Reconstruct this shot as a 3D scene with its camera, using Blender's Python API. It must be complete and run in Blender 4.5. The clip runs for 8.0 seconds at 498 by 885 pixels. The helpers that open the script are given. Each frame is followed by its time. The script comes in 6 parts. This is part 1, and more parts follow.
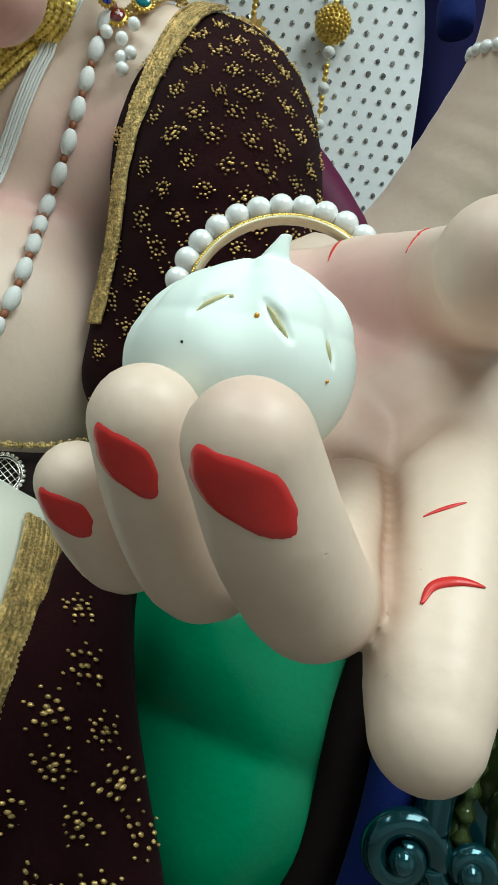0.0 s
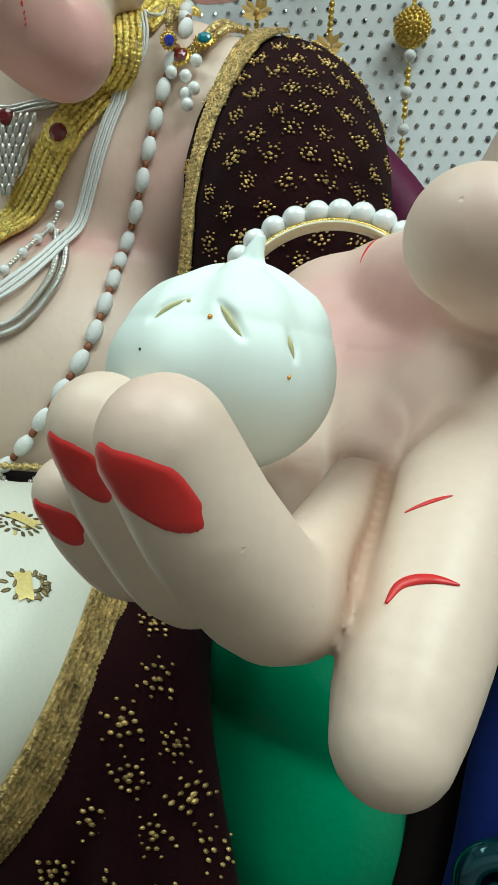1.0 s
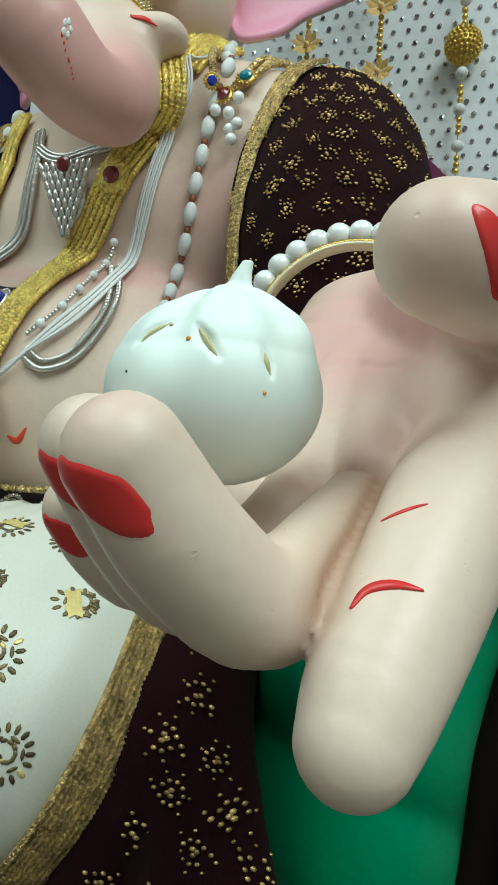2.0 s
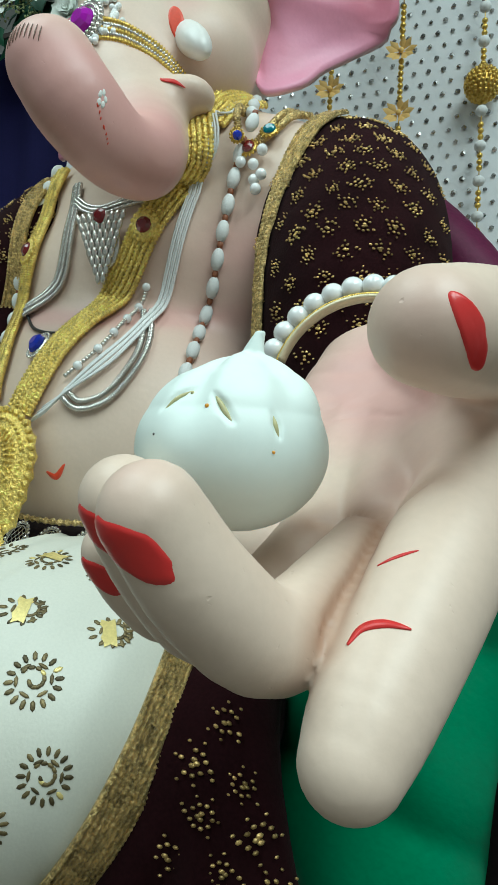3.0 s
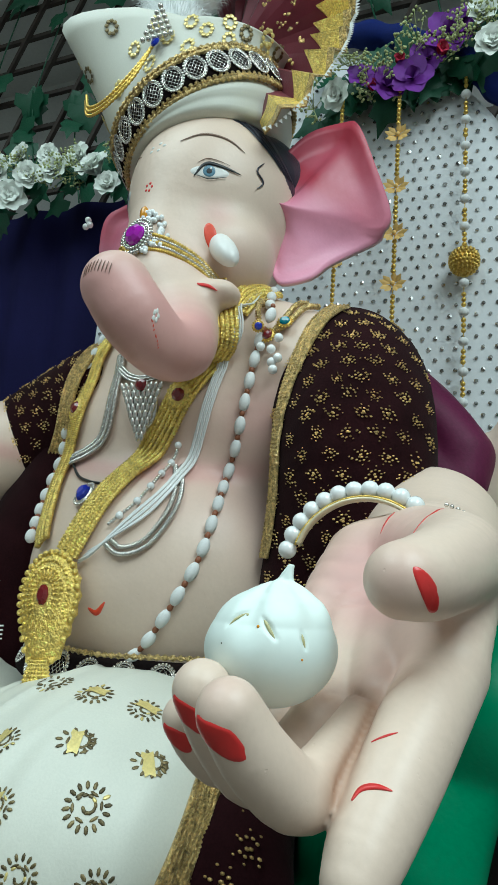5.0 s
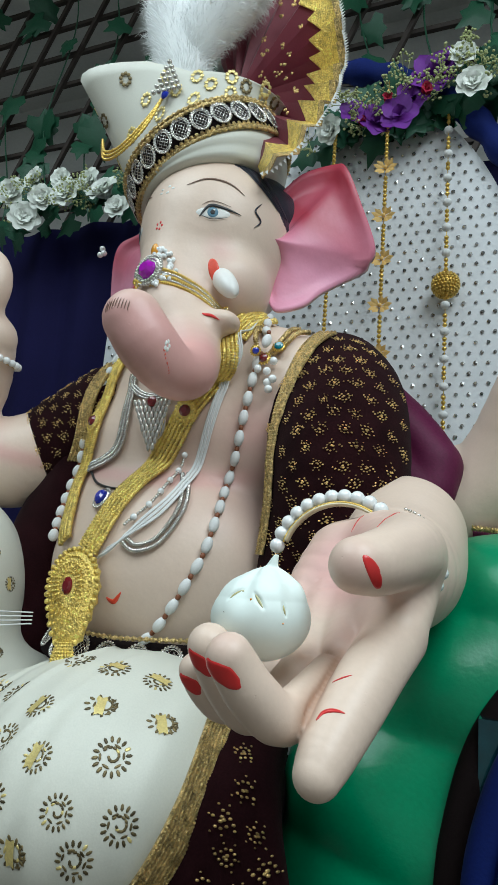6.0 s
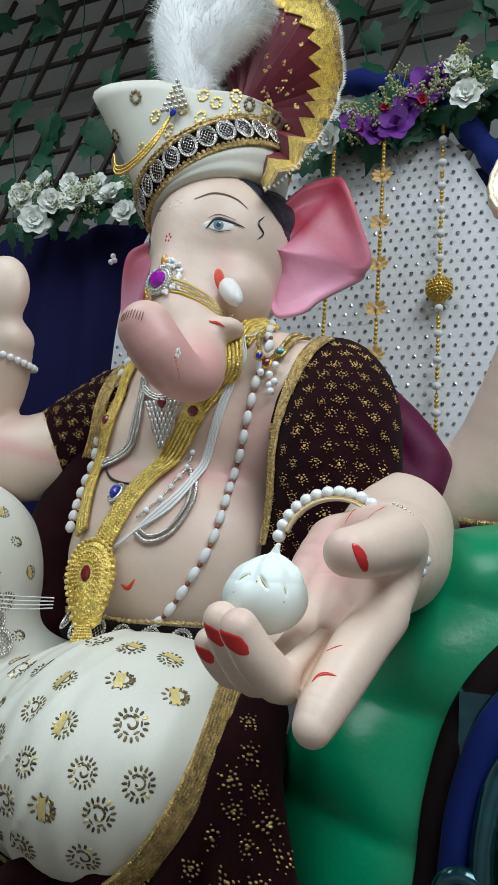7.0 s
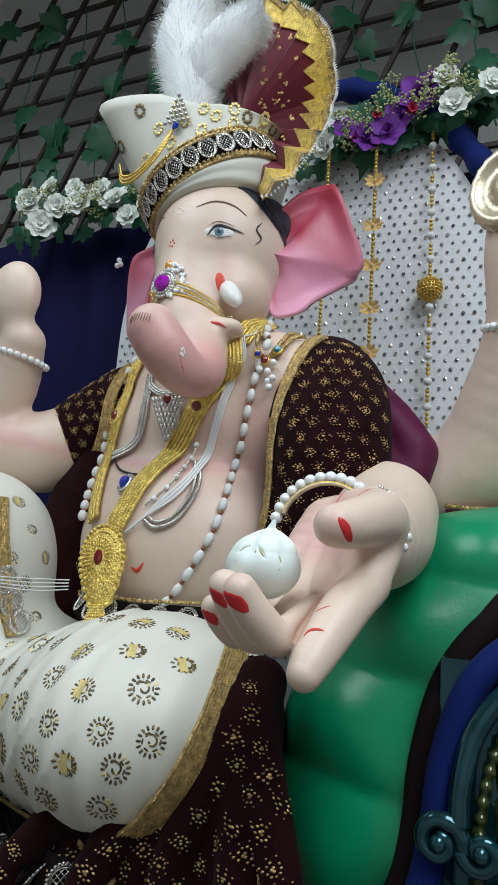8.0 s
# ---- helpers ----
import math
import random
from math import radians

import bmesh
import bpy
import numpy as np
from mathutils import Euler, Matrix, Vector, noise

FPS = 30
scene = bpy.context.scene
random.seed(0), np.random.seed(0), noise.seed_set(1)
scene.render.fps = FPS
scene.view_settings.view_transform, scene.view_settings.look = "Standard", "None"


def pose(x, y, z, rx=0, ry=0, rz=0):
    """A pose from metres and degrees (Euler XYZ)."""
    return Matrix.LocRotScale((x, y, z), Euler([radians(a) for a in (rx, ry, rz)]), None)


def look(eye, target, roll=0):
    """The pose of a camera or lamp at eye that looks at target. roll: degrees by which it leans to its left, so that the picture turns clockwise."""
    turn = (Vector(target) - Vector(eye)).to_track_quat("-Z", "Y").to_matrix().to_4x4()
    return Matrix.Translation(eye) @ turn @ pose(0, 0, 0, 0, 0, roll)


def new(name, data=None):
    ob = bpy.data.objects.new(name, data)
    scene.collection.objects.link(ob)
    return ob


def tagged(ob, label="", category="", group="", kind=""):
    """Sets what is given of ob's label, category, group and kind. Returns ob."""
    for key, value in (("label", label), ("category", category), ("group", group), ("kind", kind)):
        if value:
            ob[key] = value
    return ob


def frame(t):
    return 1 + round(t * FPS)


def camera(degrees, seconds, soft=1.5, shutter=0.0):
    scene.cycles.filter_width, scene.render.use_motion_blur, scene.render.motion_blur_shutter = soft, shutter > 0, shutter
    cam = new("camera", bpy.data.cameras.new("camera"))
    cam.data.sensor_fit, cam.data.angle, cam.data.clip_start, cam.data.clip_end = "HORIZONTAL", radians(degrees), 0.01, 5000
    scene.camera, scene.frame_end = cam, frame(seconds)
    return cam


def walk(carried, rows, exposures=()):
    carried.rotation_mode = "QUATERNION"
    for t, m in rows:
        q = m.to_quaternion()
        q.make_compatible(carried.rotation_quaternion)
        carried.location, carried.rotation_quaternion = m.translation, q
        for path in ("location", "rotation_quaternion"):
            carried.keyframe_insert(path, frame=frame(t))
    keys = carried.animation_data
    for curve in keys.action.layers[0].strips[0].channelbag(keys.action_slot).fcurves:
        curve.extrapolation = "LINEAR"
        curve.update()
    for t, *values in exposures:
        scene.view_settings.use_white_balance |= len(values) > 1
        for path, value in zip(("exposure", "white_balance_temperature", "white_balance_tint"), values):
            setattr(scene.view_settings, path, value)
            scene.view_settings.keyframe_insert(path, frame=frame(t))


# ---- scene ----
cam = camera(41.8, 8.0)
PATH = [
    (0, (0.0143, -0.0038, 1.2355), (0.0031, 0.9961, 1.2219), 8.44),
    (0.5, (0.0351, 0.0004, 1.2353), (-0.0866, 0.9930, 1.2265), 6.25),
    (1, (0.0508, 0.0011, 1.2353), (-0.1559, 0.9795, 1.2301), 5.14),
    (1.5, (0.0635, 0.0001, 1.2347), (-0.2160, 0.9602, 1.2383), 4.64),
    (1.7, (0.0677, 0.0008, 1.2344), (-0.2284, 0.9559, 1.2445), 4.42),
    (2.8, (0.0865, -0.0119, 1.2389), (-0.2873, 0.9141, 1.2931), 3.05),
    (3, (0.0866, -0.0186, 1.2420), (-0.2853, 0.9079, 1.2998), 3.41),
    (3.5, (0.0936, -0.0414, 1.2518), (-0.2790, 0.8820, 1.3439), 3.82),
    (4, (0.0968, -0.0615, 1.2603), (-0.2792, 0.8561, 1.3892), 4.16),
    (4.5, (0.1029, -0.0886, 1.2743), (-0.2780, 0.8186, 1.4527), 4.54),
    (5, (0.1080, -0.1198, 1.2806), (-0.2691, 0.7840, 1.4830), 4.52),
    (5.2, (0.1175, -0.1414, 1.2754), (-0.2602, 0.7594, 1.4898), 4.28),
    (6.5, (0.1564, -0.2368, 1.2710), (-0.2209, 0.6680, 1.4684), 4.89),
    (7, (0.1663, -0.2653, 1.2671), (-0.2127, 0.6397, 1.4607), 4.72),
    (7.5, (0.1797, -0.2935, 1.2588), (-0.1996, 0.6119, 1.4496), 4.49),
    (8, (0.1909, -0.3180, 1.2484), (-0.1899, 0.5869, 1.4383), 4.34),
]
walk(cam, [(t, look(eye, target, roll)) for t, eye, target, roll in PATH],
     exposures=((0.0, 0.16, 6200, -5), (1.7, 0.08, 6100, -8), (4.5, 0.04, 5750, -8), (6.3, 0.0, 5950, 5), (8.0, 0.02, 6000, 9)))

# ---------------- world, lights, exposure ----------------
world = bpy.data.worlds.new("world")
scene.world = world
world.use_nodes = True
world.node_tree.nodes["Background"].inputs[0].default_value = (0.80, 0.90, 1.0, 1)
world.node_tree.nodes["Background"].inputs[1].default_value = 0.25


def ceiling_lamp(x, y, z, sx, sy, watts, colour):
    lamp = bpy.data.lights.new("ceiling_panel_light", "AREA")
    lamp.shape, lamp.size, lamp.size_y, lamp.energy, lamp.color = "RECTANGLE", sx, sy, watts, colour
    ob = new("ceiling_panel_light", lamp)
    ob.matrix_world = look((x, y, z), (x, y + 0.001, 0))
    return tagged(ob, "white rectangular panel light under the ceiling", "ceiling light", kind="structure")


ceiling_lamp(1.05, -0.75, 3.05, 1.2, 1.8, 52, (0.97, 1.0, 1.0))
ceiling_lamp(-0.9, -0.7, 3.05, 1.2, 1.8, 27, (0.94, 1.0, 1.0))

# ---------------- materials ----------------


def mat(name, colour, rough=0.6, metal=0.0, grain=60.0, vary=0.12, bump=0.15, coarse=6.0, sheen=0.0, coat=0.0, island=0.0, spec=0.5, dist=0.002):
    """A procedural surface: base colour varied at two scales, with fine relief."""
    m = bpy.data.materials.new(name)
    m.use_nodes = True
    nt = m.node_tree
    n, l = nt.nodes, nt.links
    b = n["Principled BSDF"]
    b.inputs["Roughness"].default_value = rough
    b.inputs["Metallic"].default_value = metal
    b.inputs["Sheen Weight"].default_value = sheen
    b.inputs["Coat Weight"].default_value = coat
    b.inputs["Specular IOR Level"].default_value = spec
    co = n.new("ShaderNodeTexCoord")
    fine, wide = n.new("ShaderNodeTexNoise"), n.new("ShaderNodeTexNoise")
    fine.inputs["Scale"].default_value, wide.inputs["Scale"].default_value = grain, coarse
    fine.inputs["Detail"].default_value = 5.0
    l.new(co.outputs["Object"], fine.inputs["Vector"])
    l.new(co.outputs["Object"], wide.inputs["Vector"])
    add = n.new("ShaderNodeMath")
    add.operation = "ADD"
    l.new(fine.outputs["Fac"], add.inputs[0])
    l.new(wide.outputs["Fac"], add.inputs[1])
    rng = n.new("ShaderNodeMapRange")
    rng.inputs[1].default_value, rng.inputs[2].default_value = 0.6, 1.4
    rng.inputs[3].default_value, rng.inputs[4].default_value = 1 - vary, 1 + vary
    l.new(add.outputs[0], rng.inputs[0])
    val = rng.outputs[0]
    if island:
        geo = n.new("ShaderNodeNewGeometry")
        r2 = n.new("ShaderNodeMapRange")
        r2.inputs[3].default_value, r2.inputs[4].default_value = 1 - island, 1 + island
        l.new(geo.outputs["Random Per Island"], r2.inputs[0])
        mul = n.new("ShaderNodeMath")
        mul.operation = "MULTIPLY"
        l.new(val, mul.inputs[0])
        l.new(r2.outputs[0], mul.inputs[1])
        val = mul.outputs[0]
    hsv = n.new("ShaderNodeHueSaturation")
    hsv.inputs["Color"].default_value = (*colour, 1)
    l.new(val, hsv.inputs["Value"])
    l.new(hsv.outputs[0], b.inputs["Base Color"])
    if bump:
        bp = n.new("ShaderNodeBump")
        bp.inputs["Strength"].default_value, bp.inputs["Distance"].default_value = bump, dist
        l.new(fine.outputs["Fac"], bp.inputs["Height"])
        l.new(bp.outputs[0], b.inputs["Normal"])
    return m


def painted_skin(name, base, tint_a, tint_b):
    """Matt airbrushed paint; the attribute paint weighs the two tints, the skin's second also putting shade into
    grooves.
    """
    m = mat(name, base, rough=0.44, grain=380.0, vary=0.035, bump=0.10, coarse=9.0, dist=0.0006)
    n, l = m.node_tree.nodes, m.node_tree.links
    b = n["Principled BSDF"]
    src = b.inputs["Base Color"].links[0].from_socket
    at = n.new("ShaderNodeAttribute")
    at.attribute_name = "paint"
    sep = n.new("ShaderNodeSeparateColor")
    l.new(at.outputs["Color"], sep.inputs[0])
    co = next(q for q in n if q.bl_idname == "ShaderNodeTexCoord")
    first = next(q for q in n if q.bl_idname == "ShaderNodeBump")
    for scale, lo, hi, strength, distance in ((55.0, 0.3, 0.7, 0.22, 0.0012), (300.0, 0.72, 0.80, -0.3, 0.0006)):
        dent, ramp, bump = n.new("ShaderNodeTexNoise"), n.new("ShaderNodeMapRange"), n.new("ShaderNodeBump")
        dent.inputs["Scale"].default_value = scale
        ramp.inputs[1].default_value, ramp.inputs[2].default_value = lo, hi
        bump.invert = strength < 0
        bump.inputs["Strength"].default_value, bump.inputs["Distance"].default_value = abs(strength), distance
        l.new(co.outputs["Object"], dent.inputs["Vector"])
        l.new(dent.outputs["Fac"], ramp.inputs[0])
        l.new(ramp.outputs[0], bump.inputs["Height"])
        l.new(first.outputs[0], bump.inputs["Normal"])
        l.new(bump.outputs[0], b.inputs["Normal"])
        first = bump
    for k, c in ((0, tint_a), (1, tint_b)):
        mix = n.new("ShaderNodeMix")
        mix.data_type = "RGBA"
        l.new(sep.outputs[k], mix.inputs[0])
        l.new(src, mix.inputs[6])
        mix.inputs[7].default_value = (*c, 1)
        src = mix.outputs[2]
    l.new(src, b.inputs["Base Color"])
    return m


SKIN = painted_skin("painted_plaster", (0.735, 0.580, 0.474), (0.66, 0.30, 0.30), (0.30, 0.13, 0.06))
NAIL = mat("red_enamel", (0.62, 0.03, 0.03), 0.3, grain=300, vary=0.06, bump=0.08, dist=0.0005)
DOUGH = mat("rice_dough", (0.82, 0.91, 0.87), 0.5, grain=150, vary=0.03, bump=0.12, coarse=30, dist=0.0006)
PEARL = mat("pearl", (0.86, 0.88, 0.88), 0.14, grain=40, vary=0.03, bump=0.0, coat=0.6)
GOLD = mat("gold_metal", (0.72, 0.50, 0.12), 0.32, 0.85, grain=900, vary=0.25, bump=0.5, dist=0.0008)
GOLDLACE = mat("gold_lace", (0.62, 0.46, 0.20), 0.28, 0.8, grain=480, vary=0.75, bump=1.0, dist=0.004, coarse=140)
BRIGHTGOLD = mat("bright_gold_foil", (0.90, 0.69, 0.20), 0.30, 0.75, grain=460, vary=0.5, bump=0.9, dist=0.003, coarse=120)
SILVER = mat("silver_metal", (0.68, 0.66, 0.62), 0.25, 0.85, grain=900, vary=0.2, bump=0.4, dist=0.0008)
VELVET = mat("maroon_velvet", (0.016, 0.0042, 0.0055), 0.9, grain=500, vary=0.4, bump=0.2, coarse=25, sheen=0.03, spec=0.04)
SATIN = mat("maroon_satin", (0.10, 0.008, 0.045), 0.6, grain=300, vary=0.2, bump=0.15, coarse=12, sheen=0.0, spec=0.25)
SILK = mat("cream_silk", (0.67, 0.67, 0.59), 0.5, grain=600, vary=0.06, bump=0.12, coarse=10, dist=0.0008)
GREEN = mat("green_vinyl", (0.008, 0.23, 0.100), 0.30, grain=220, vary=0.10, bump=0.12, coarse=10)
BLUE = mat("blue_velvet", (0.004, 0.014, 0.12), 0.8, grain=400, vary=0.25, bump=0.2, coarse=14, sheen=0.02, spec=0.2)
NAVY = mat("navy_curtain", (0.010, 0.009, 0.055), 0.85, spec=0.15, grain=300, vary=0.2, bump=0.2, coarse=8)
BOARD = mat("white_net_cloth", (0.72, 0.74, 0.76), 0.6, grain=900, vary=0.08, bump=0.25, coarse=10)
WALL = mat("grey_wall_paint", (0.60, 0.60, 0.58), 0.85, grain=90, vary=0.1, bump=0.1, coarse=2.5)
FLOOR = mat("floor_tile", (0.20, 0.175, 0.145), 0.4, grain=40, vary=0.12, bump=0.05, coarse=3)
EARPINK = painted_skin("pink_ear_paint", (0.84, 0.37, 0.52), (0.52, 0.06, 0.10), (0.74, 0.60, 0.47))
LATTICE = mat("dark_trellis", (0.035, 0.025, 0.02), 0.7, grain=120, vary=0.3, bump=0.3)

WHITE = mat("white_enamel", (0.80, 0.80, 0.77), 0.35, grain=200, vary=0.04, bump=0.05)
BLACK = mat("black_paint", (0.012, 0.012, 0.015), 0.45, grain=200, vary=0.2, bump=0.05)
IRIS = mat("blue_grey_iris", (0.12, 0.24, 0.33), 0.25, grain=800, vary=0.3, bump=0.0)
HAIR = mat("blue_black_hair_paint", (0.015, 0.02, 0.035), 0.35, grain=250, vary=0.4, bump=0.4, coarse=40)
BROWN = mat("brown_brow_paint", (0.16, 0.09, 0.06), 0.5, grain=400, vary=0.2, bump=0.05)
ORANGE = mat("orange_red_paint", (0.72, 0.07, 0.03), 0.4, grain=300, vary=0.15, bump=0.05)
RUBY = mat("ruby_stone", (0.16, 0.008, 0.012), 0.12, grain=50, vary=0.2, bump=0.0, coat=0.8)
MAGENTA = mat("magenta_crystal", (0.36, 0.005, 0.42), 0.08, grain=60, vary=0.3, bump=0.0, coat=1.0)
SAPPHIRE = mat("sapphire_crystal", (0.01, 0.03, 0.45), 0.08, grain=60, vary=0.3, bump=0.0, coat=1.0)
TURQ = mat("turquoise_stone", (0.01, 0.20, 0.26), 0.12, grain=60, vary=0.2, bump=0.0, coat=0.8)
AMBER = mat("amber_stone", (0.70, 0.30, 0.02), 0.15, grain=60, vary=0.2, bump=0.0, coat=0.8)
COTTON = mat("white_cotton", (0.76, 0.77, 0.76), 0.8, grain=500, vary=0.06, bump=0.3, coarse=30)
RUST = mat("rust_bead", (0.26, 0.09, 0.04), 0.5, grain=300, vary=0.2, bump=0.2)
PRINT = mat("gold_block_print", (0.15, 0.115, 0.05), 0.45, 0.4, grain=700, vary=0.5, bump=0.2, coarse=22, island=0.5)
FOIL = mat("pale_gold_foil", (0.80, 0.66, 0.26), 0.35, 0.4, grain=500, vary=0.2, bump=0.1)
ZARI = mat("gold_zari", (0.66, 0.46, 0.18), 0.35, 0.7, grain=900, vary=0.4, bump=0.3, island=0.5)
MAROON = mat("maroon_silk", (0.17, 0.012, 0.03), 0.55, grain=500, vary=0.15, bump=0.15, coarse=14, sheen=0.15)
# near-black for ribbons and seat base, also for the shade beside the throne arm
DARKBAND = mat("dark_ribbon_and_gap_shade", (0.012, 0.008, 0.008), 0.9, spec=0.08, grain=500, vary=0.3, bump=0.2)
CREAMGOLD = mat("cream_gilt", (0.72, 0.64, 0.44), 0.35, 0.25, grain=400, vary=0.1, bump=0.15)
PLUME = mat("white_feather", (0.86, 0.88, 0.88), 0.9, grain=300, vary=0.04, bump=0.0, island=0.08)
LEAF = mat("plastic_leaf", (0.012, 0.080, 0.038), 0.45, grain=120, vary=0.2, bump=0.2, coarse=16, island=0.45)
PETALW = mat("white_cloth_petal", (0.84, 0.88, 0.82), 0.7, grain=200, vary=0.06, bump=0.1, island=0.12)
PETALP = mat("purple_cloth_petal", (0.13, 0.012, 0.26), 0.65, grain=200, vary=0.15, bump=0.1, island=0.3)
PETALR = mat("red_cloth_petal", (0.42, 0.015, 0.06), 0.65, grain=200, vary=0.15, bump=0.1, island=0.25)
SPRIG = mat("yellow_green_sprig", (0.40, 0.44, 0.20), 0.7, grain=200, vary=0.2, bump=0.1, island=0.3)
YELLOW = mat("yellow_cloth_flower", (0.72, 0.48, 0.16), 0.7, grain=200, vary=0.12, bump=0.1, island=0.2)
TEAL = mat("carved_teal_lacquer", (0.010, 0.075, 0.095), 0.14, 0.6, grain=60, vary=0.5, bump=0.15, coarse=18, coat=0.8)
OLIVE = mat("carved_olive_lacquer", (0.05, 0.075, 0.018), 0.2, 0.4, grain=60, vary=0.5, bump=0.2, coarse=18, coat=0.6)
SEQUIN = mat("silver_sequin", (0.42, 0.42, 0.41), 0.25, 0.8, grain=60, vary=0.2, bump=0.0, island=0.5)

# ---------------- mesh helpers ----------------


def mesh_of(name, verts, faces, mats, smooth=True, which=None, paint=None):
    me = bpy.data.meshes.new(name)
    me.from_pydata(np.asarray(verts, float).tolist(), [], faces.tolist() if isinstance(faces, np.ndarray) else faces)
    for m in mats:
        me.materials.append(m)
    if smooth:
        me.polygons.foreach_set("use_smooth", [True] * len(me.polygons))
    if which is not None:
        me.polygons.foreach_set("material_index", which)
    if paint is not None:
        at = me.attributes.new("paint", "FLOAT_COLOR", "POINT")
        at.data.foreach_set("color", np.asarray(paint, np.float32).ravel())
    me.validate()
    me.update()
    return me


def thing(name, me=None, label="", category="", group="", kind=""):
    return tagged(new(name, me), label, category, group, kind)


def part(name, me, parent, label=""):
    ob = new(name, me)
    ob.parent = parent
    if label:
        ob["label"] = label
    return ob


class Soup:
    """Gathers vertices and faces of many small shapes for one mesh."""

    def __init__(self):
        self.v, self.f, self.w, self.count = [], [], [], 0

    def add(self, verts, faces, which=0):
        verts = np.asarray(verts, float)
        self.v.append(verts)
        self.f += (faces + self.count).tolist() if isinstance(faces, np.ndarray) else [[i + self.count for i in f] for f in faces]
        self.w += [which] * len(faces)
        self.count += len(verts)
        return self

    def mesh(self, name, mats, smooth=True, paint=None):
        return mesh_of(name, np.concatenate(self.v), self.f, mats, smooth, self.w, paint)


def vec(*a):
    return np.array(a, float)


def unit(v):
    v = np.asarray(v, float)
    return v / (np.linalg.norm(v) + 1e-12)


def basis(n):
    n = unit(n)
    a = unit(np.cross(n, (0, 0, 1) if abs(n[2]) < 0.9 else (1, 0, 0)))
    return a, np.cross(n, a), n


def spline(points, count):
    """A smooth curve of count points through the given ones (Catmull-Rom)."""
    p = np.asarray(points, float)
    p = np.vstack([2 * p[0] - p[1], p, 2 * p[-1] - p[-2]])
    out = []
    for u in np.linspace(0, len(p) - 3 - 1e-9, count):
        i = int(u)
        t = u - i
        a, b, c, d = p[i:i + 4]
        out.append(0.5 * (2 * b + (c - a) * t + (2 * a - 5 * b + 4 * c - d) * t * t + (3 * b - a - 3 * c + d) * t ** 3))
    return np.array(out)


def even(curve, count):
    """The curve's points spread evenly along its length."""
    s = np.concatenate([[0], np.cumsum(np.linalg.norm(np.diff(curve, axis=0), axis=1))])
    g = np.linspace(0, s[-1], count)
    return np.stack([np.interp(g, s, curve[:, k]) for k in range(curve.shape[1])], 1)


def tube(path, radius, sides=8, caps=True):
    path = np.asarray(path, float)
    n = len(path)
    r = np.broadcast_to(np.asarray(radius, float), (n,))
    tang = np.gradient(path, axis=0)
    a, b, _ = basis(tang[0])
    verts, faces = [], []
    for i in range(n):
        t = unit(tang[i])
        a = unit(a - t * (a @ t))
        b = np.cross(t, a)
        for k in range(sides):
            g = 2 * math.pi * k / sides
            verts.append(path[i] + r[i] * (math.cos(g) * a + math.sin(g) * b))
    for i in range(n - 1):
        for k in range(sides):
            k2 = (k + 1) % sides
            faces.append((i * sides + k, i * sides + k2, (i + 1) * sides + k2, (i + 1) * sides + k))
    if caps:
        faces.append(tuple(range(sides - 1, -1, -1)))
        faces.append(tuple((n - 1) * sides + k for k in range(sides)))
    return verts, faces


def ball(c, r, seg=12, rings=8, axes=None):
    r = np.broadcast_to(np.asarray(r, float), (3,))
    ax = np.eye(3) if axes is None else np.array(axes)
    verts, faces = [], []
    for i in range(rings + 1):
        th = math.pi * i / rings
        for k in range(seg):
            ph = 2 * math.pi * k / seg
            q = vec(math.sin(th) * math.cos(ph), math.sin(th) * math.sin(ph), math.cos(th)) * r
            verts.append(np.asarray(c) + q @ ax)
    for i in range(rings):
        for k in range(seg):
            k2 = (k + 1) % seg
            faces.append((i * seg + k, (i + 1) * seg + k, (i + 1) * seg + k2, i * seg + k2))
    return verts, faces


def box(lo, hi):
    (a, b, c), (d, e, f) = lo, hi
    v = [(a, b, c), (d, b, c), (d, e, c), (a, e, c), (a, b, f), (d, b, f), (d, e, f), (a, e, f)]
    return v, [(0, 3, 2, 1), (4, 5, 6, 7), (0, 1, 5, 4), (1, 2, 6, 5), (2, 3, 7, 6), (3, 0, 4, 7)]


def ribbon(path, normals, width, thick=0.0015, cols=4, dome=0.0):
    """A band along a path that lies flat against a surface with those normals."""
    path, normals = np.asarray(path, float), np.asarray(normals, float)
    n = len(path)
    wid = np.broadcast_to(np.asarray(width, float), (n,))
    tang = np.gradient(path, axis=0)
    verts, faces = [], []
    m = 2 * (cols + 1)
    for i in range(n):
        nn = unit(normals[i])
        side = unit(np.cross(tang[i], nn))
        for k in range(cols + 1):
            u = k / cols - 0.5
            verts.append(path[i] + side * wid[i] * u + nn * (thick + dome * (1 - 4 * u * u)))
        for k in range(cols, -1, -1):
            u = k / cols - 0.5
            verts.append(path[i] + side * wid[i] * u - nn * thick)
    for i in range(n - 1):
        for k in range(m):
            k2 = (k + 1) % m
            faces.append((i * m + k, (i + 1) * m + k, (i + 1) * m + k2, i * m + k2))
    faces += [tuple(range(m)), tuple((n - 1) * m + k for k in range(m - 1, -1, -1))]
    return verts, faces


# ---- rounded forms as distance fields, turned into meshes ----


def capsule(a, b, ra, rb):
    a, b = np.asarray(a, np.float32), np.asarray(b, np.float32)
    d = b - a
    dd = float(d @ d) + 1e-12

    def f(p):
        t = np.clip(((p - a) @ d) / dd, 0, 1)
        return np.linalg.norm(p - a - t[:, None] * d, axis=1) - (ra + (rb - ra) * t)
    return f


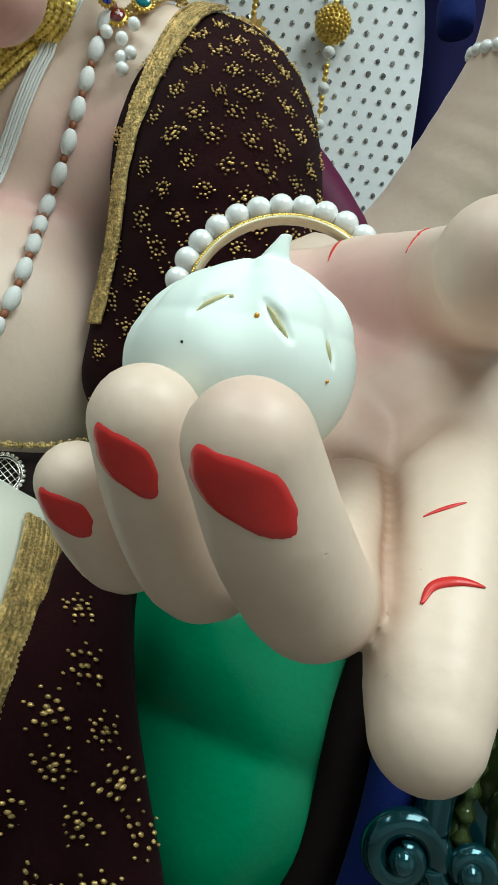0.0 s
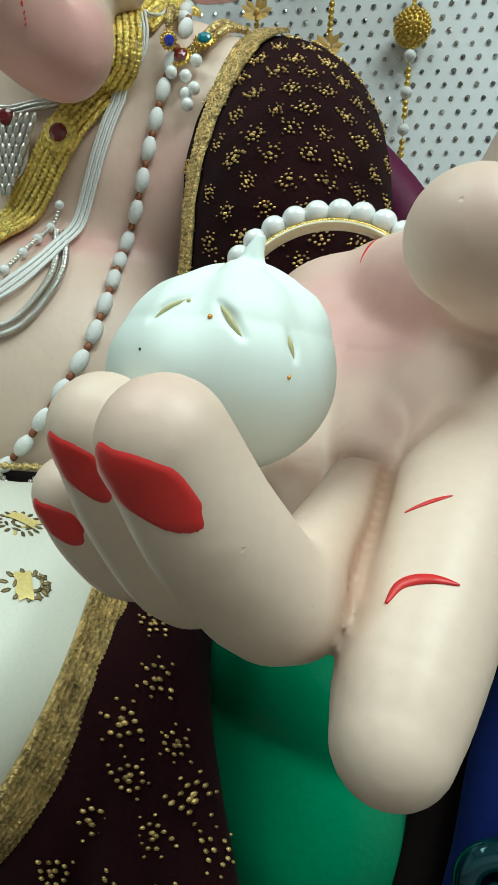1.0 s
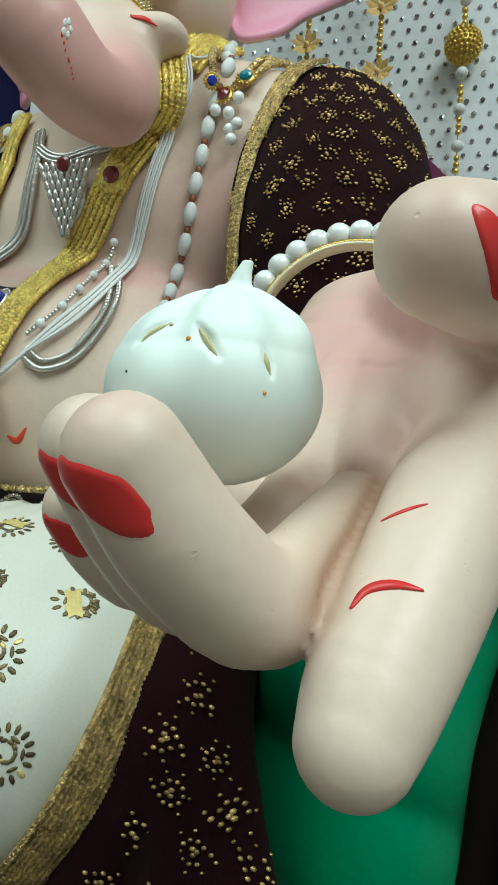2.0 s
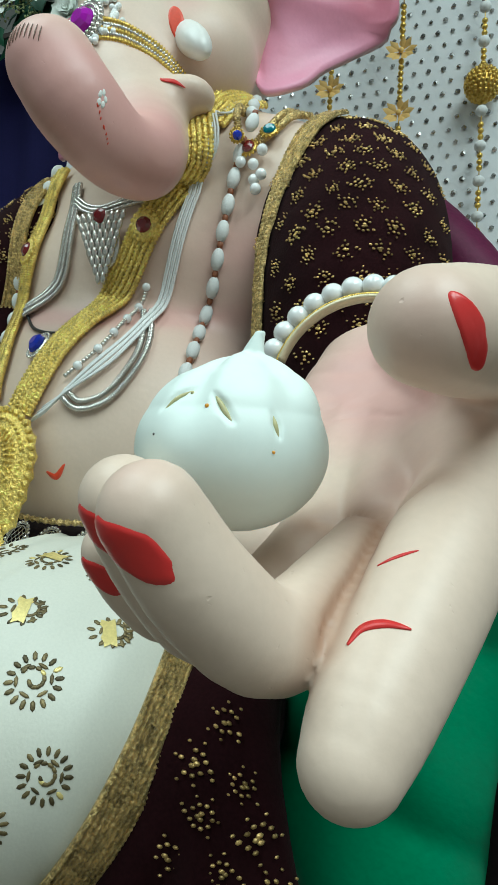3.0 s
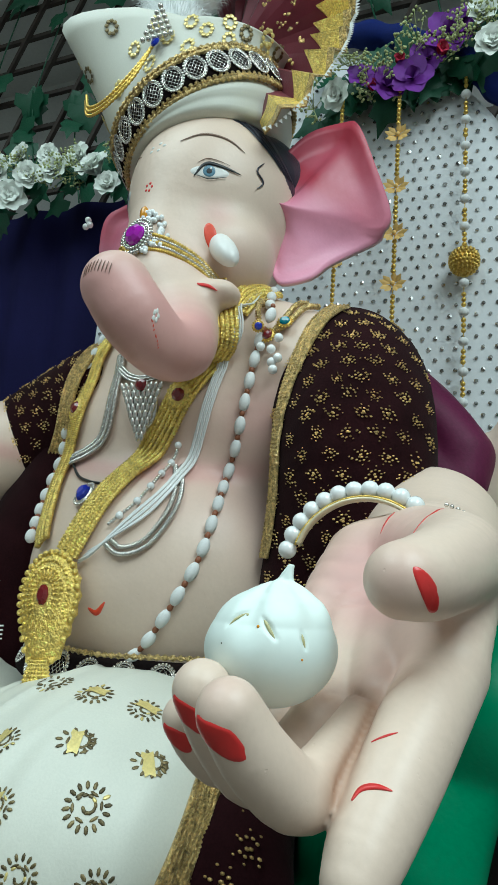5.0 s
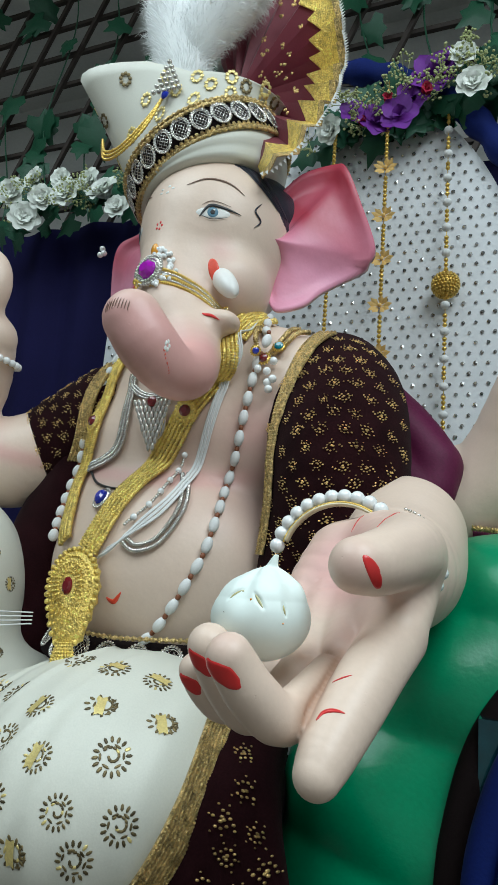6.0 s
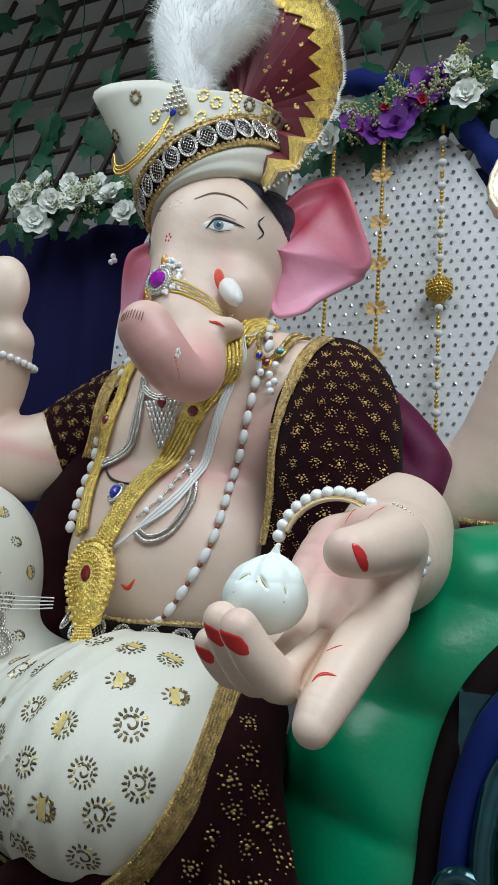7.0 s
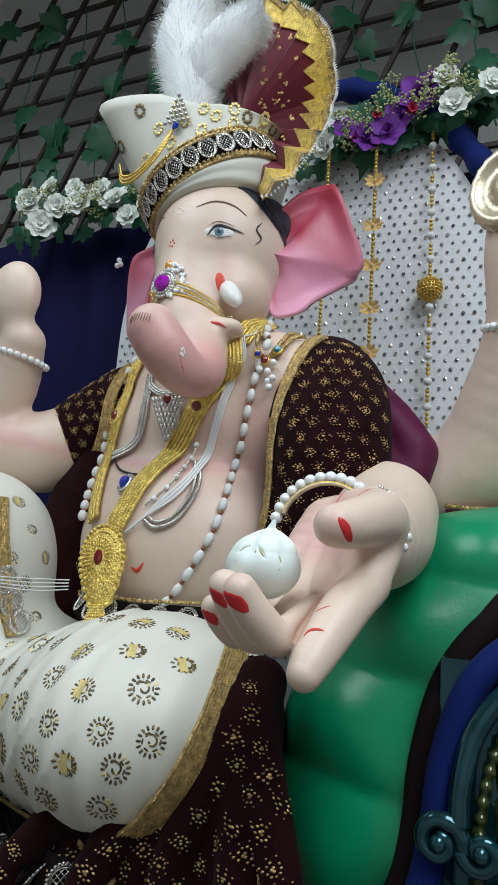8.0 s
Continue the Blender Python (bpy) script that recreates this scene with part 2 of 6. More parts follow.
def limb(points, radii):
    """A chain of tapered capsules along a smooth curve."""
    n = 4 * (len(points) - 1) + 1
    c = spline(np.column_stack([points, radii]), n)
    return union([capsule(c[i, :3], c[i + 1, :3], c[i, 3], c[i + 1, 3]) for i in range(n - 1)], 0.0)


def egg(c, r, turn=(0, 0, 0)):
    c, r = np.asarray(c, np.float32), np.asarray(r, np.float32)
    rot = np.array(Euler([radians(a) for a in turn]).to_matrix(), np.float32)

    def f(p):
        q = (p - c) @ rot
        k0 = np.linalg.norm(q / r, axis=1)
        k1 = np.linalg.norm(q / (r * r), axis=1) + 1e-9
        return k0 * (k0 - 1) / k1
    return f


def union(fs, k):
    def f(p):
        d = fs[0](p)
        for g in fs[1:]:
            e = g(p)
            if k <= 0:
                d = np.minimum(d, e)
            else:
                h = np.clip(0.5 + 0.5 * (e - d) / k, 0, 1)
                d = e + (d - e) * h - k * h * (1 - h)
        return d
    return f


def carve(f1, f2, k):
    """f1 without f2, with a soft edge."""
    def f(p):
        d, e = f1(p), -f2(p)
        h = np.clip(0.5 - 0.5 * (e - d) / k, 0, 1)
        return e + (d - e) * h + k * h * (1 - h)
    return f


def grad(f, p, e=0.0008):
    p = np.asarray(p, np.float32)
    g = np.stack([f(p + np.float32([e if k == j else 0 for j in range(3)])) - f(p - np.float32([e if k == j else 0 for j in range(3)])) for k in range(3)], 1)
    return g / (np.linalg.norm(g, axis=1, keepdims=True) + 1e-9)


def settle(f, p, rounds=14):
    """Moves points to the surface of f; gives places and normals."""
    p = np.array(p, np.float32)
    for _ in range(rounds):
        p = p - 0.8 * f(p)[:, None] * grad(f, p)
    return p.astype(float), grad(f, p).astype(float)


def cast(f, p, way, far=0.6):
    """Moves points along way until they meet the surface of f; gives places, normals and whether they met it."""
    p = np.array(p, np.float32)
    w = np.asarray(unit(way), np.float32)
    run = np.zeros(len(p), np.float32)
    for _ in range(70):
        run = run + 0.7 * f(p + run[:, None] * w)
    q = p + run[:, None] * w
    ok = (np.abs(f(q)) < 0.002) & (run < far)
    return q.astype(float), grad(f, q).astype(float), ok


def shell(f, lo, hi, h):
    """The surface f = 0 inside a box, as vertices and quads (surface nets)."""
    lo, hi = np.asarray(lo, float), np.asarray(hi, float)
    blocks = np.ceil((hi - lo) / (4 * h)).astype(int) + 1
    n = blocks * 4
    mid = np.stack(np.meshgrid(*[lo[k] + h * (4 * np.arange(blocks[k]) + 1.5) for k in range(3)], indexing="ij"), -1).reshape(-1, 3).astype(np.float32)
    far = f(mid)
    d4 = np.repeat(far[:, None], 64, 1)
    close = np.flatnonzero(np.abs(far) < 5.5 * h)
    inner = (np.stack(np.meshgrid(*[np.arange(4)] * 3, indexing="ij"), -1).reshape(-1, 3) - 1.5) * h
    for c in range(0, len(close), 6000):
        some = close[c:c + 6000]
        p = (mid[some][:, None] + inner[None]).astype(np.float32)
        d4[some] = f(p.reshape(-1, 3)).reshape(-1, 64)
    d = d4.reshape(*blocks, 4, 4, 4).transpose(0, 3, 1, 4, 2, 5).reshape(n)
    neg = d < 0
    cells = np.zeros((*(n - 1), 3), np.float32)
    hits = np.zeros(n - 1, np.float32)
    edges = []
    for a in range(3):
        s0 = [slice(None)] * 3
        s1 = [slice(None)] * 3
        s0[a], s1[a] = slice(0, -1), slice(1, None)
        d0, d1 = d[tuple(s0)], d[tuple(s1)]
        idx = np.argwhere(neg[tuple(s0)] != neg[tuple(s1)])
        v0, v1 = d0[tuple(idx.T)], d1[tuple(idx.T)]
        pos = idx.astype(np.float32)
        pos[:, a] += v0 / (v0 - v1)
        b, c = (a + 1) % 3, (a + 2) % 3
        ok = (idx[:, b] > 0) & (idx[:, c] > 0) & (idx[:, b] < n[b] - 1) & (idx[:, c] < n[c] - 1)
        edges.append((a, idx[ok], (v0 < 0)[ok]))
        for ob in (0, -1):
            for oc in (0, -1):
                q = idx.copy()
                q[:, b] += ob
                q[:, c] += oc
                good = (q >= 0).all(1) & (q < n - 1).all(1)
                np.add.at(cells, tuple(q[good].T), pos[good])
                np.add.at(hits, tuple(q[good].T), 1)
    live = hits > 0
    ids = np.full(n - 1, -1)
    ids[live] = np.arange(live.sum())
    verts = cells[live] / hits[live][:, None] * h + lo
    faces = []
    for a, idx, inward in edges:
        b, c = (a + 1) % 3, (a + 2) % 3
        quad = []
        for ob, oc in ((0, 0), (-1, 0), (-1, -1), (0, -1)):
            q = idx.copy()
            q[:, b] += ob
            q[:, c] += oc
            quad.append(ids[tuple(q.T)])
        quad = np.stack(quad, 1)
        quad[~inward] = quad[~inward][:, ::-1]
        faces.append(quad)
    return verts.astype(float), np.concatenate(faces)


# ---------------- setting ----------------
def wall(name, lo, hi, material, label):
    s = Soup().add(*box(lo, hi))
    return thing(name, s.mesh(name, [material], False), label, "wall", kind="structure")


wall("floor", (-3.2, -3.2, -0.1), (3.2, 1.7, 0.0), FLOOR, "beige tiled floor of the room")
wall("ceiling", (-3.2, -3.2, 3.1), (3.2, 1.7, 3.2), WALL, "plain painted ceiling of the room")
wall("wall_north", (-3.2, 1.6, 0.0), (3.2, 1.7, 3.1), WALL, "grey painted wall behind the trellis")
wall("wall_south", (-3.2, -3.2, 0.0), (3.2, -3.1, 3.1), WALL, "grey painted wall")
wall("wall_west", (-3.2, -3.1, 0.0), (-3.1, 1.6, 3.1), WALL, "grey painted wall")
wall("wall_east", (3.1, -3.1, 0.0), (3.2, 1.6, 3.1), WALL, "grey painted wall")

# ---------------- statue ----------------
XC = -0.26
# the open palm with curled fingers
PALM = union([
    limb([(0.046, 0.33, 1.292), (0.052, 0.265, 1.262), (0.076, 0.208, 1.242)], [0.040, 0.026, 0.0165]),
    limb([(0.040, 0.31, 1.288), (0.044, 0.255, 1.250), (0.050, 0.205, 1.228)], [0.038, 0.024, 0.0150]),
    limb([(0.030, 0.31, 1.288), (0.024, 0.262, 1.252), (0.024, 0.218, 1.224)], [0.036, 0.023, 0.015]),
    limb([(0.022, 0.31, 1.290), (0.004, 0.270, 1.255), (0.001, 0.232, 1.226)], [0.034, 0.022, 0.014]),
    limb([(0.054, 0.30, 1.295), (0.074, 0.255, 1.288)], [0.034, 0.026]),
    limb([(0.076, 0.250, 1.272), (0.080, 0.214, 1.248)], [0.024, 0.017]),
], 0.005)
INDEX = limb([(0.0775, 0.2175, 1.2440), (0.0722, 0.1851, 1.2285), (0.0655, 0.1590, 1.2098), (0.0592, 0.1371, 1.1910), (0.0568, 0.1271, 1.1815)], [0.0195, 0.0184, 0.0174, 0.0150, 0.0122])
MIDDLE = limb([(0.049, 0.207, 1.226), (0.0435, 0.172, 1.2155), (0.0335, 0.140, 1.2022), (0.0225, 0.121, 1.215), (0.0132, 0.1085, 1.2335)], [0.0145, 0.0132, 0.0138, 0.0136, 0.0121])
RING = limb([(0.024, 0.218, 1.224), (0.014, 0.185, 1.204), (0.005, 0.162, 1.199), (-0.004, 0.145, 1.216), (-0.0095, 0.133, 1.235)], [0.015, 0.0135, 0.0132, 0.0128, 0.0122])
PINKY = limb([(0.001, 0.232, 1.226), (-0.010, 0.200, 1.203), (-0.017, 0.180, 1.197), (-0.024, 0.168, 1.206), (-0.0295, 0.161, 1.217)], [0.014, 0.0118, 0.0115, 0.0112, 0.0105])
THUMB = limb([(0.060, 0.295, 1.298), (0.078, 0.250, 1.298), (0.0800, 0.207, 1.294), (0.0735, 0.170, 1.287), (0.0660, 0.1535, 1.2845)], [0.034, 0.0270, 0.0215, 0.0186, 0.0160])
GRIP = union([union([PALM, THUMB], 0.010), INDEX], 0.0025)
GRIP = union([GRIP, MIDDLE], 0.0012)
GRIP = union([GRIP, RING], 0.001)
GRIP = union([GRIP, PINKY], 0.001)
CREASES = [
    ([(0.024, 0.198, 1.229), (0.030, 0.200, 1.233), (0.039, 0.192, 1.233), (0.050, 0.182, 1.231)], 0.0017),
    ([(0.051, 0.181, 1.231), (0.059, 0.179, 1.238), (0.066, 0.181, 1.246)], 0.0012),
    ([(0.051, 0.179, 1.230), (0.050, 0.166, 1.223), (0.048, 0.154, 1.216), (0.046, 0.144, 1.210), (0.045, 0.136, 1.204)], 0.0020),
    ([(0.015, 0.249, 1.269), (0.033, 0.246, 1.272), (0.050, 0.231, 1.270)], 0.0008),
    ([(0.013, 0.257, 1.276), (0.032, 0.252, 1.278)], 0.0007),
]
for way, r in CREASES:
    way, _ = settle(GRIP, spline(way, 9))
    GRIP = carve(GRIP, limb(way, [r * 0.5] + [r] * 7 + [r * 0.4]), 0.0016)
FOREARM = limb([(0.046, 0.315, 1.286), (0.048, 0.365, 1.290), (0.046, 0.43, 1.298), (0.035, 0.51, 1.330)], [0.040, 0.054, 0.060, 0.066])
GRIP = union([GRIP, FOREARM], 0.01)

TORSO = union([
    egg((XC - 0.012, 0.605, 1.275), (0.180, 0.170, 0.150)),
    egg((XC, 0.635, 1.455), (0.190, 0.125, 0.135)),
    egg((XC - 0.085, 0.580, 1.36), (0.085, 0.085, 0.09)),
    egg((XC - 0.075, 0.565, 1.45), (0.075, 0.06, 0.06)),
    egg((XC + 0.075, 0.572, 1.452), (0.075, 0.06, 0.06)),
    limb([(XC, 0.60, 1.50), (XC, 0.57, 1.62)], [0.10, 0.085]),
    limb([(XC + 0.10, 0.60, 1.53), (-0.06, 0.58, 1.485), (-0.03, 0.57, 1.43)], [0.085, 0.075, 0.06]),
    limb([(XC - 0.10, 0.62, 1.52), (-0.47, 0.62, 1.46), (-0.55, 0.55, 1.41)], [0.085, 0.07, 0.06]),
], 0.035)
ARMS = union([
    limb([(-0.46, 0.60, 1.45), (-0.56, 0.54, 1.415), (-0.66, 0.49, 1.42)], [0.066, 0.058, 0.058]),
    limb([(-0.66, 0.50, 1.42), (-0.60, 0.50, 1.52), (-0.56, 0.48, 1.585)], [0.06, 0.05, 0.036]),
    egg((-0.575, 0.46, 1.66), (0.05, 0.03, 0.06)),
    limb([(-0.02, 0.66, 1.42), (0.09, 0.67, 1.385), (0.155, 0.66, 1.42)], [0.07, 0.075, 0.075]),
    limb([(0.155, 0.66, 1.42), (0.19, 0.61, 1.52), (0.195, 0.565, 1.595), (0.192, 0.54, 1.68), (0.190, 0.535, 1.73)], [0.08, 0.066, 0.044, 0.042, 0.035]),
], 0.02)
# the head is turned a little to one side: hd gives places by across, forward and height
HEAD_TURN = -13.0


def hd(across, forward, z):
    c, q = math.cos(radians(HEAD_TURN)), math.sin(radians(HEAD_TURN))
    return (-0.257 + across * c + forward * q, 0.58 + across * q - forward * c, z)


HEAD = union([
    egg(hd(0, 0.0, 1.745), (0.108, 0.120, 0.128), (0, 0, HEAD_TURN)),
    egg(hd(0, 0.030, 1.655), (0.108, 0.078, 0.072), (0, 0, HEAD_TURN)),
    limb([hd(0, 0.060, 1.74), hd(0, 0.080, 1.66), hd(0.020, 0.092, 1.595)], [0.054, 0.052, 0.047]),
    limb([hd(0.020, 0.092, 1.595), (-0.226, 0.464, 1.545), (-0.206, 0.436, 1.506), (-0.202, 0.390, 1.489), (-0.214, 0.358, 1.506), (-0.231, 0.347, 1.533)], [0.046, 0.040, 0.034, 0.031, 0.033, 0.0325]),
    egg((-0.190, 0.478, 1.580), (0.023, 0.024, 0.015)),
], 0.018)


def near(p, q, r):
    return np.clip(1 - np.linalg.norm(p - np.asarray(q), axis=1) / r, 0, 1)


statue = Soup()
paints = []


def statue_piece(f, lo, hi, h, tint, which=0, hair=None):
    v, fc = shell(f, lo, hi, h)
    c = np.zeros((len(v), 4), np.float32)
    c[:, 3] = 1
    tint(v, c)
    dark = hair(v[fc].mean(1)) if hair else np.zeros(len(fc), bool)
    for some, m in ((fc[~dark], which), (fc[dark], 7)):
        if len(some):
            statue.add(v, some, m)
            paints.append(c)


def hair_line(p):
    """Where the head is painted as hair: behind a slanting line at the temples."""
    ahead = (p[:, 0] + 0.257) * math.sin(radians(HEAD_TURN)) - (p[:, 1] - 0.58) * math.cos(radians(HEAD_TURN))
    return (ahead < 0.058 - 1.1 * (1.82 - p[:, 2])) & (p[:, 2] > 1.70)


def grip_tint(v, c):
    c[:, 0] = np.clip(0.85 * near(v, (0.030, 0.265, 1.29), 0.060) + 0.40 * near(v, (0.060, 0.235, 1.275), 0.045) + 0.30 * near(v, (0.066, 0.140, 1.285), 0.020) + 0.22 * near(v, (0.012, 0.10, 1.243), 0.016) + 0.35 * near(v, (0.05, 0.20, 1.245), 0.03), 0, 0.6)
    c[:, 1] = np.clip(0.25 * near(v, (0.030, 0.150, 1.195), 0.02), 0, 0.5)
    # airbrushed brown along the creases, deepened to put their shade into the colour
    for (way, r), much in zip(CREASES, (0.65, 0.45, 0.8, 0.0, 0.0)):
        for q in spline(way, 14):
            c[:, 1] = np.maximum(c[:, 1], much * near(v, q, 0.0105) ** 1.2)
    for way, r in CREASES[3:]:
        for q in spline(way, 14):
            c[:, 0] = np.maximum(c[:, 0], 0.6 * near(v, q, 0.005))


def body_tint(v, c):
    crease = 0.55 * np.exp(-((v[:, 2] - 1.385 - 0.25 * np.abs(v[:, 0] - XC) ** 1.5) / 0.012) ** 2) * np.clip((0.56 - v[:, 1]) / 0.05, 0, 1)
    c[:, 0] = np.clip(crease + 0.22 * near(v, (-0.20, 0.48, 1.42), 0.12) + 0.3 * near(v, (-0.14, 0.55, 1.33), 0.09) + 0.5 * near(v, (-0.14, 0.52, 1.45), 0.06) + 0.4 * near(v, (-0.12, 0.56, 1.33), 0.05) + 0.4 * near(v, (-0.57, 0.5, 1.44), 0.06), 0, 0.5)


def head_tint(v, c):
    c[:, 0] = np.clip((1.580 - v[:, 2]) / 0.05, 0, 1) * np.clip((0.475 - v[:, 1]) / 0.04, 0, 1) * 0.72
    c[:, 0] += 0.45 * near(v, hd(0.075, 0.085, 1.685), 0.028) + 0.2 * near(v, hd(0.08, 0.06, 1.63), 0.06) + 0.15 * near(v, hd(0, 0.1, 1.59), 0.10)
    c[:, 0] = np.clip(c[:, 0], 0, 0.85)
    # brown painted along the trunk's inner curl in place of its shade
    for q in spline([(-0.236, 0.330, 1.505), (-0.226, 0.336, 1.486), (-0.214, 0.352, 1.464)], 9):
        c[:, 1] = np.maximum(c[:, 1], 0.5 * near(v, q, 0.013))


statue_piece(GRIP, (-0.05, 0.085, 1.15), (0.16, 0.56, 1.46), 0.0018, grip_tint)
statue_piece(union([TORSO, ARMS], 0.03), (-0.75, 0.36, 1.08), (0.30, 0.78, 1.78), 0.006, body_tint)
statue_piece(egg(hd(0, -0.035, 1.79), (0.106, 0.100, 0.083)), (-0.39, 0.48, 1.65), (-0.12, 0.74, 1.89), 0.005, lambda v, c: None, 7)
statue_piece(HEAD, (-0.40, 0.28, 1.42), (-0.12, 0.72, 1.89), 0.003, head_tint, 0, hair_line)


def ear(side, which):
    """A thin rippled fan with a thick rim, on one side of the head."""
    if side > 0:
        rim = spline([(0.0, 0.09), (0.034, 0.142), (0.077, 0.161), (0.097, 0.151), (0.118, 0.097), (0.136, 0.038), (0.122, 0.013), (0.092, -0.012), (0.068, -0.038), (0.050, -0.064), (0.017, -0.076), (0.002, -0.055)], 45)
    else:
        rim = spline([(-0.01, 0.05), (0.04, 0.088), (0.080, 0.088), (0.104, 0.074), (0.114, 0.03), (0.119, -0.03), (0.122, -0.064), (0.09, -0.070), (0.06, -0.058), (0.03, -0.070), (-0.01, -0.06)], 45)
    n, m = len(rim), 14
    cx, cz = 0.01, 0.02
    front, back = [], []
    for i in range(n):
        for j in range(m + 1):
            u = j / m
            x, z = cx + (rim[i, 0] - cx) * u, cz + (rim[i, 1] - cz) * u
            y = 0.02 * u + 0.012 * math.sin(4 * math.pi * i / n + 0.6) * u * u - 0.018 * max(0, u - 0.8) / 0.2 * (1 if i < 24 else 0.4)
            y += 0.02 * (1 - u) * math.cos(6 * i / n)
            zz = 1.708 + z
            front.append((XC + side * (0.088 + x), 0.555 + y + 0.55 * x, zz))
            back.append((XC + side * (0.088 + x), 0.563 + y + 0.55 * x, zz))
    f = []
    k = n * (m + 1)
    for i in range(n - 1):
        for j in range(m):
            a, b, c, d = i * (m + 1) + j, (i + 1) * (m + 1) + j, (i + 1) * (m + 1) + j + 1, i * (m + 1) + j + 1
            q = (a, b, c, d) if side < 0 else (d, c, b, a)
            f += [q, tuple(k + w for w in q[::-1])]
        a, b = i * (m + 1) + m, (i + 1) * (m + 1) + m
        q = (a, b, k + b, k + a)
        f.append(q if side < 0 else q[::-1])
    v = np.array(front + back)
    statue.add(v, f, which)
    c = np.zeros((len(v), 4), np.float32)
    c[:, 3] = 1
    up = np.clip((v[:, 2] - 1.70) / 0.10, 0, 1)
    c[:, 0] = 0.85 * up + 0.35 * np.clip(np.sin(v[:, 2] * 60 + v[:, 0] * 35), 0, 1) * (0.3 + 0.7 * up)
    c[:, 0] = np.clip(c[:, 0], 0, 1)
    c[k:, 1] = 0.8
    paints.append(c)


ear(1, 1)
ear(-1, 1)


def decal(f, c, u, v, rim, which, lift=0.0003, rings=6, seg=40):
    """A painted patch that follows the surface f: u and v are its half axes, rim(angle) its outline."""
    c, u, v = np.array(c), np.array(u), np.array(v)
    pts = [c]
    for i in range(1, rings + 1):
        for k in range(seg):
            a = 2 * math.pi * k / seg
            r = rim(a) * i / rings
            pts.append(c + r * (math.cos(a) * u + math.sin(a) * v))
    p, n = settle(f, pts)
    drop = np.full((len(p), 1), lift)
    drop[-seg:] = -0.0004
    p = p + n * drop
    fs = [(0, 1 + k, 1 + (k + 1) % seg) for k in range(seg)]
    for i in range(rings - 1):
        for k in range(seg):
            k2 = (k + 1) % seg
            fs.append((1 + i * seg + k, 1 + (i + 1) * seg + k, 1 + (i + 1) * seg + k2, 1 + i * seg + k2))
    if np.cross(u, v) @ n[0] < 0:
        fs = [q[::-1] for q in fs]
    statue.add(p, fs, which)
    paints.append(np.tile(np.float32([0, 0, 0, 1]), (len(p), 1)))


def stroke(f, points, width, which, lift=0.0001, n=24):
    """A painted line on the surface f that tapers to both ends."""
    p, nn = settle(f, spline(points, n))
    w = width * np.sin(np.linspace(0.12, math.pi - 0.05, n)) ** 0.7
    vv, ff = ribbon(p + nn * lift, nn, w, 0.0002, 2)
    statue.add(vv, ff, which)
    paints.append(np.tile(np.float32([0, 0, 0, 1]), (len(vv), 1)))


def square_nail(a):
    return 0.97 * (abs(math.cos(a)) ** 4 + abs(math.sin(a)) ** 4) ** -0.25 + 0.035 * math.sin(5 * a + 1) + 0.02 * math.sin(9 * a)


def oval(a):
    return 1.0


# nails and palm lines
decal(MIDDLE, (0.0122, 0.0980, 1.2255), (0.0142, 0.0000, -0.0032), (-0.0006, -0.0045, 0.0058), square_nail, 2)
decal(RING, (-0.0112, 0.1230, 1.2255), (0.0096, -0.0012, -0.0040), (-0.0008, -0.0040, 0.0058), square_nail, 2)
decal(PINKY, (-0.0300, 0.1530, 1.2095), (0.0092, 0.0005, -0.0022), (-0.0003, -0.0028, 0.0050), square_nail, 2)
decal(THUMB, (0.0750, 0.1460, 1.2820), (0.0025, 0.0060, -0.0085), (0.0042, 0.0035, -0.0010), lambda a: 0.95 + 0.12 * math.cos(2 * a) + 0.1 * math.cos(a), 2)
stroke(INDEX, [(0.053, 0.132, 1.206), (0.056, 0.135, 1.209), (0.061, 0.135, 1.211), (0.067, 0.136, 1.210)], 0.0024, 2, 0.00002)
stroke(INDEX, [(0.056, 0.151, 1.222), (0.061, 0.151, 1.225), (0.066, 0.152, 1.227)], 0.0010, 2, 0.00002)
stroke(GRIP, [(0.071, 0.262, 1.322), (0.069, 0.252, 1.319), (0.066, 0.235, 1.304)], 0.0014, 2)
stroke(GRIP, [(0.040, 0.290, 1.325), (0.036, 0.283, 1.321), (0.034, 0.276, 1.312)], 0.0012, 2)
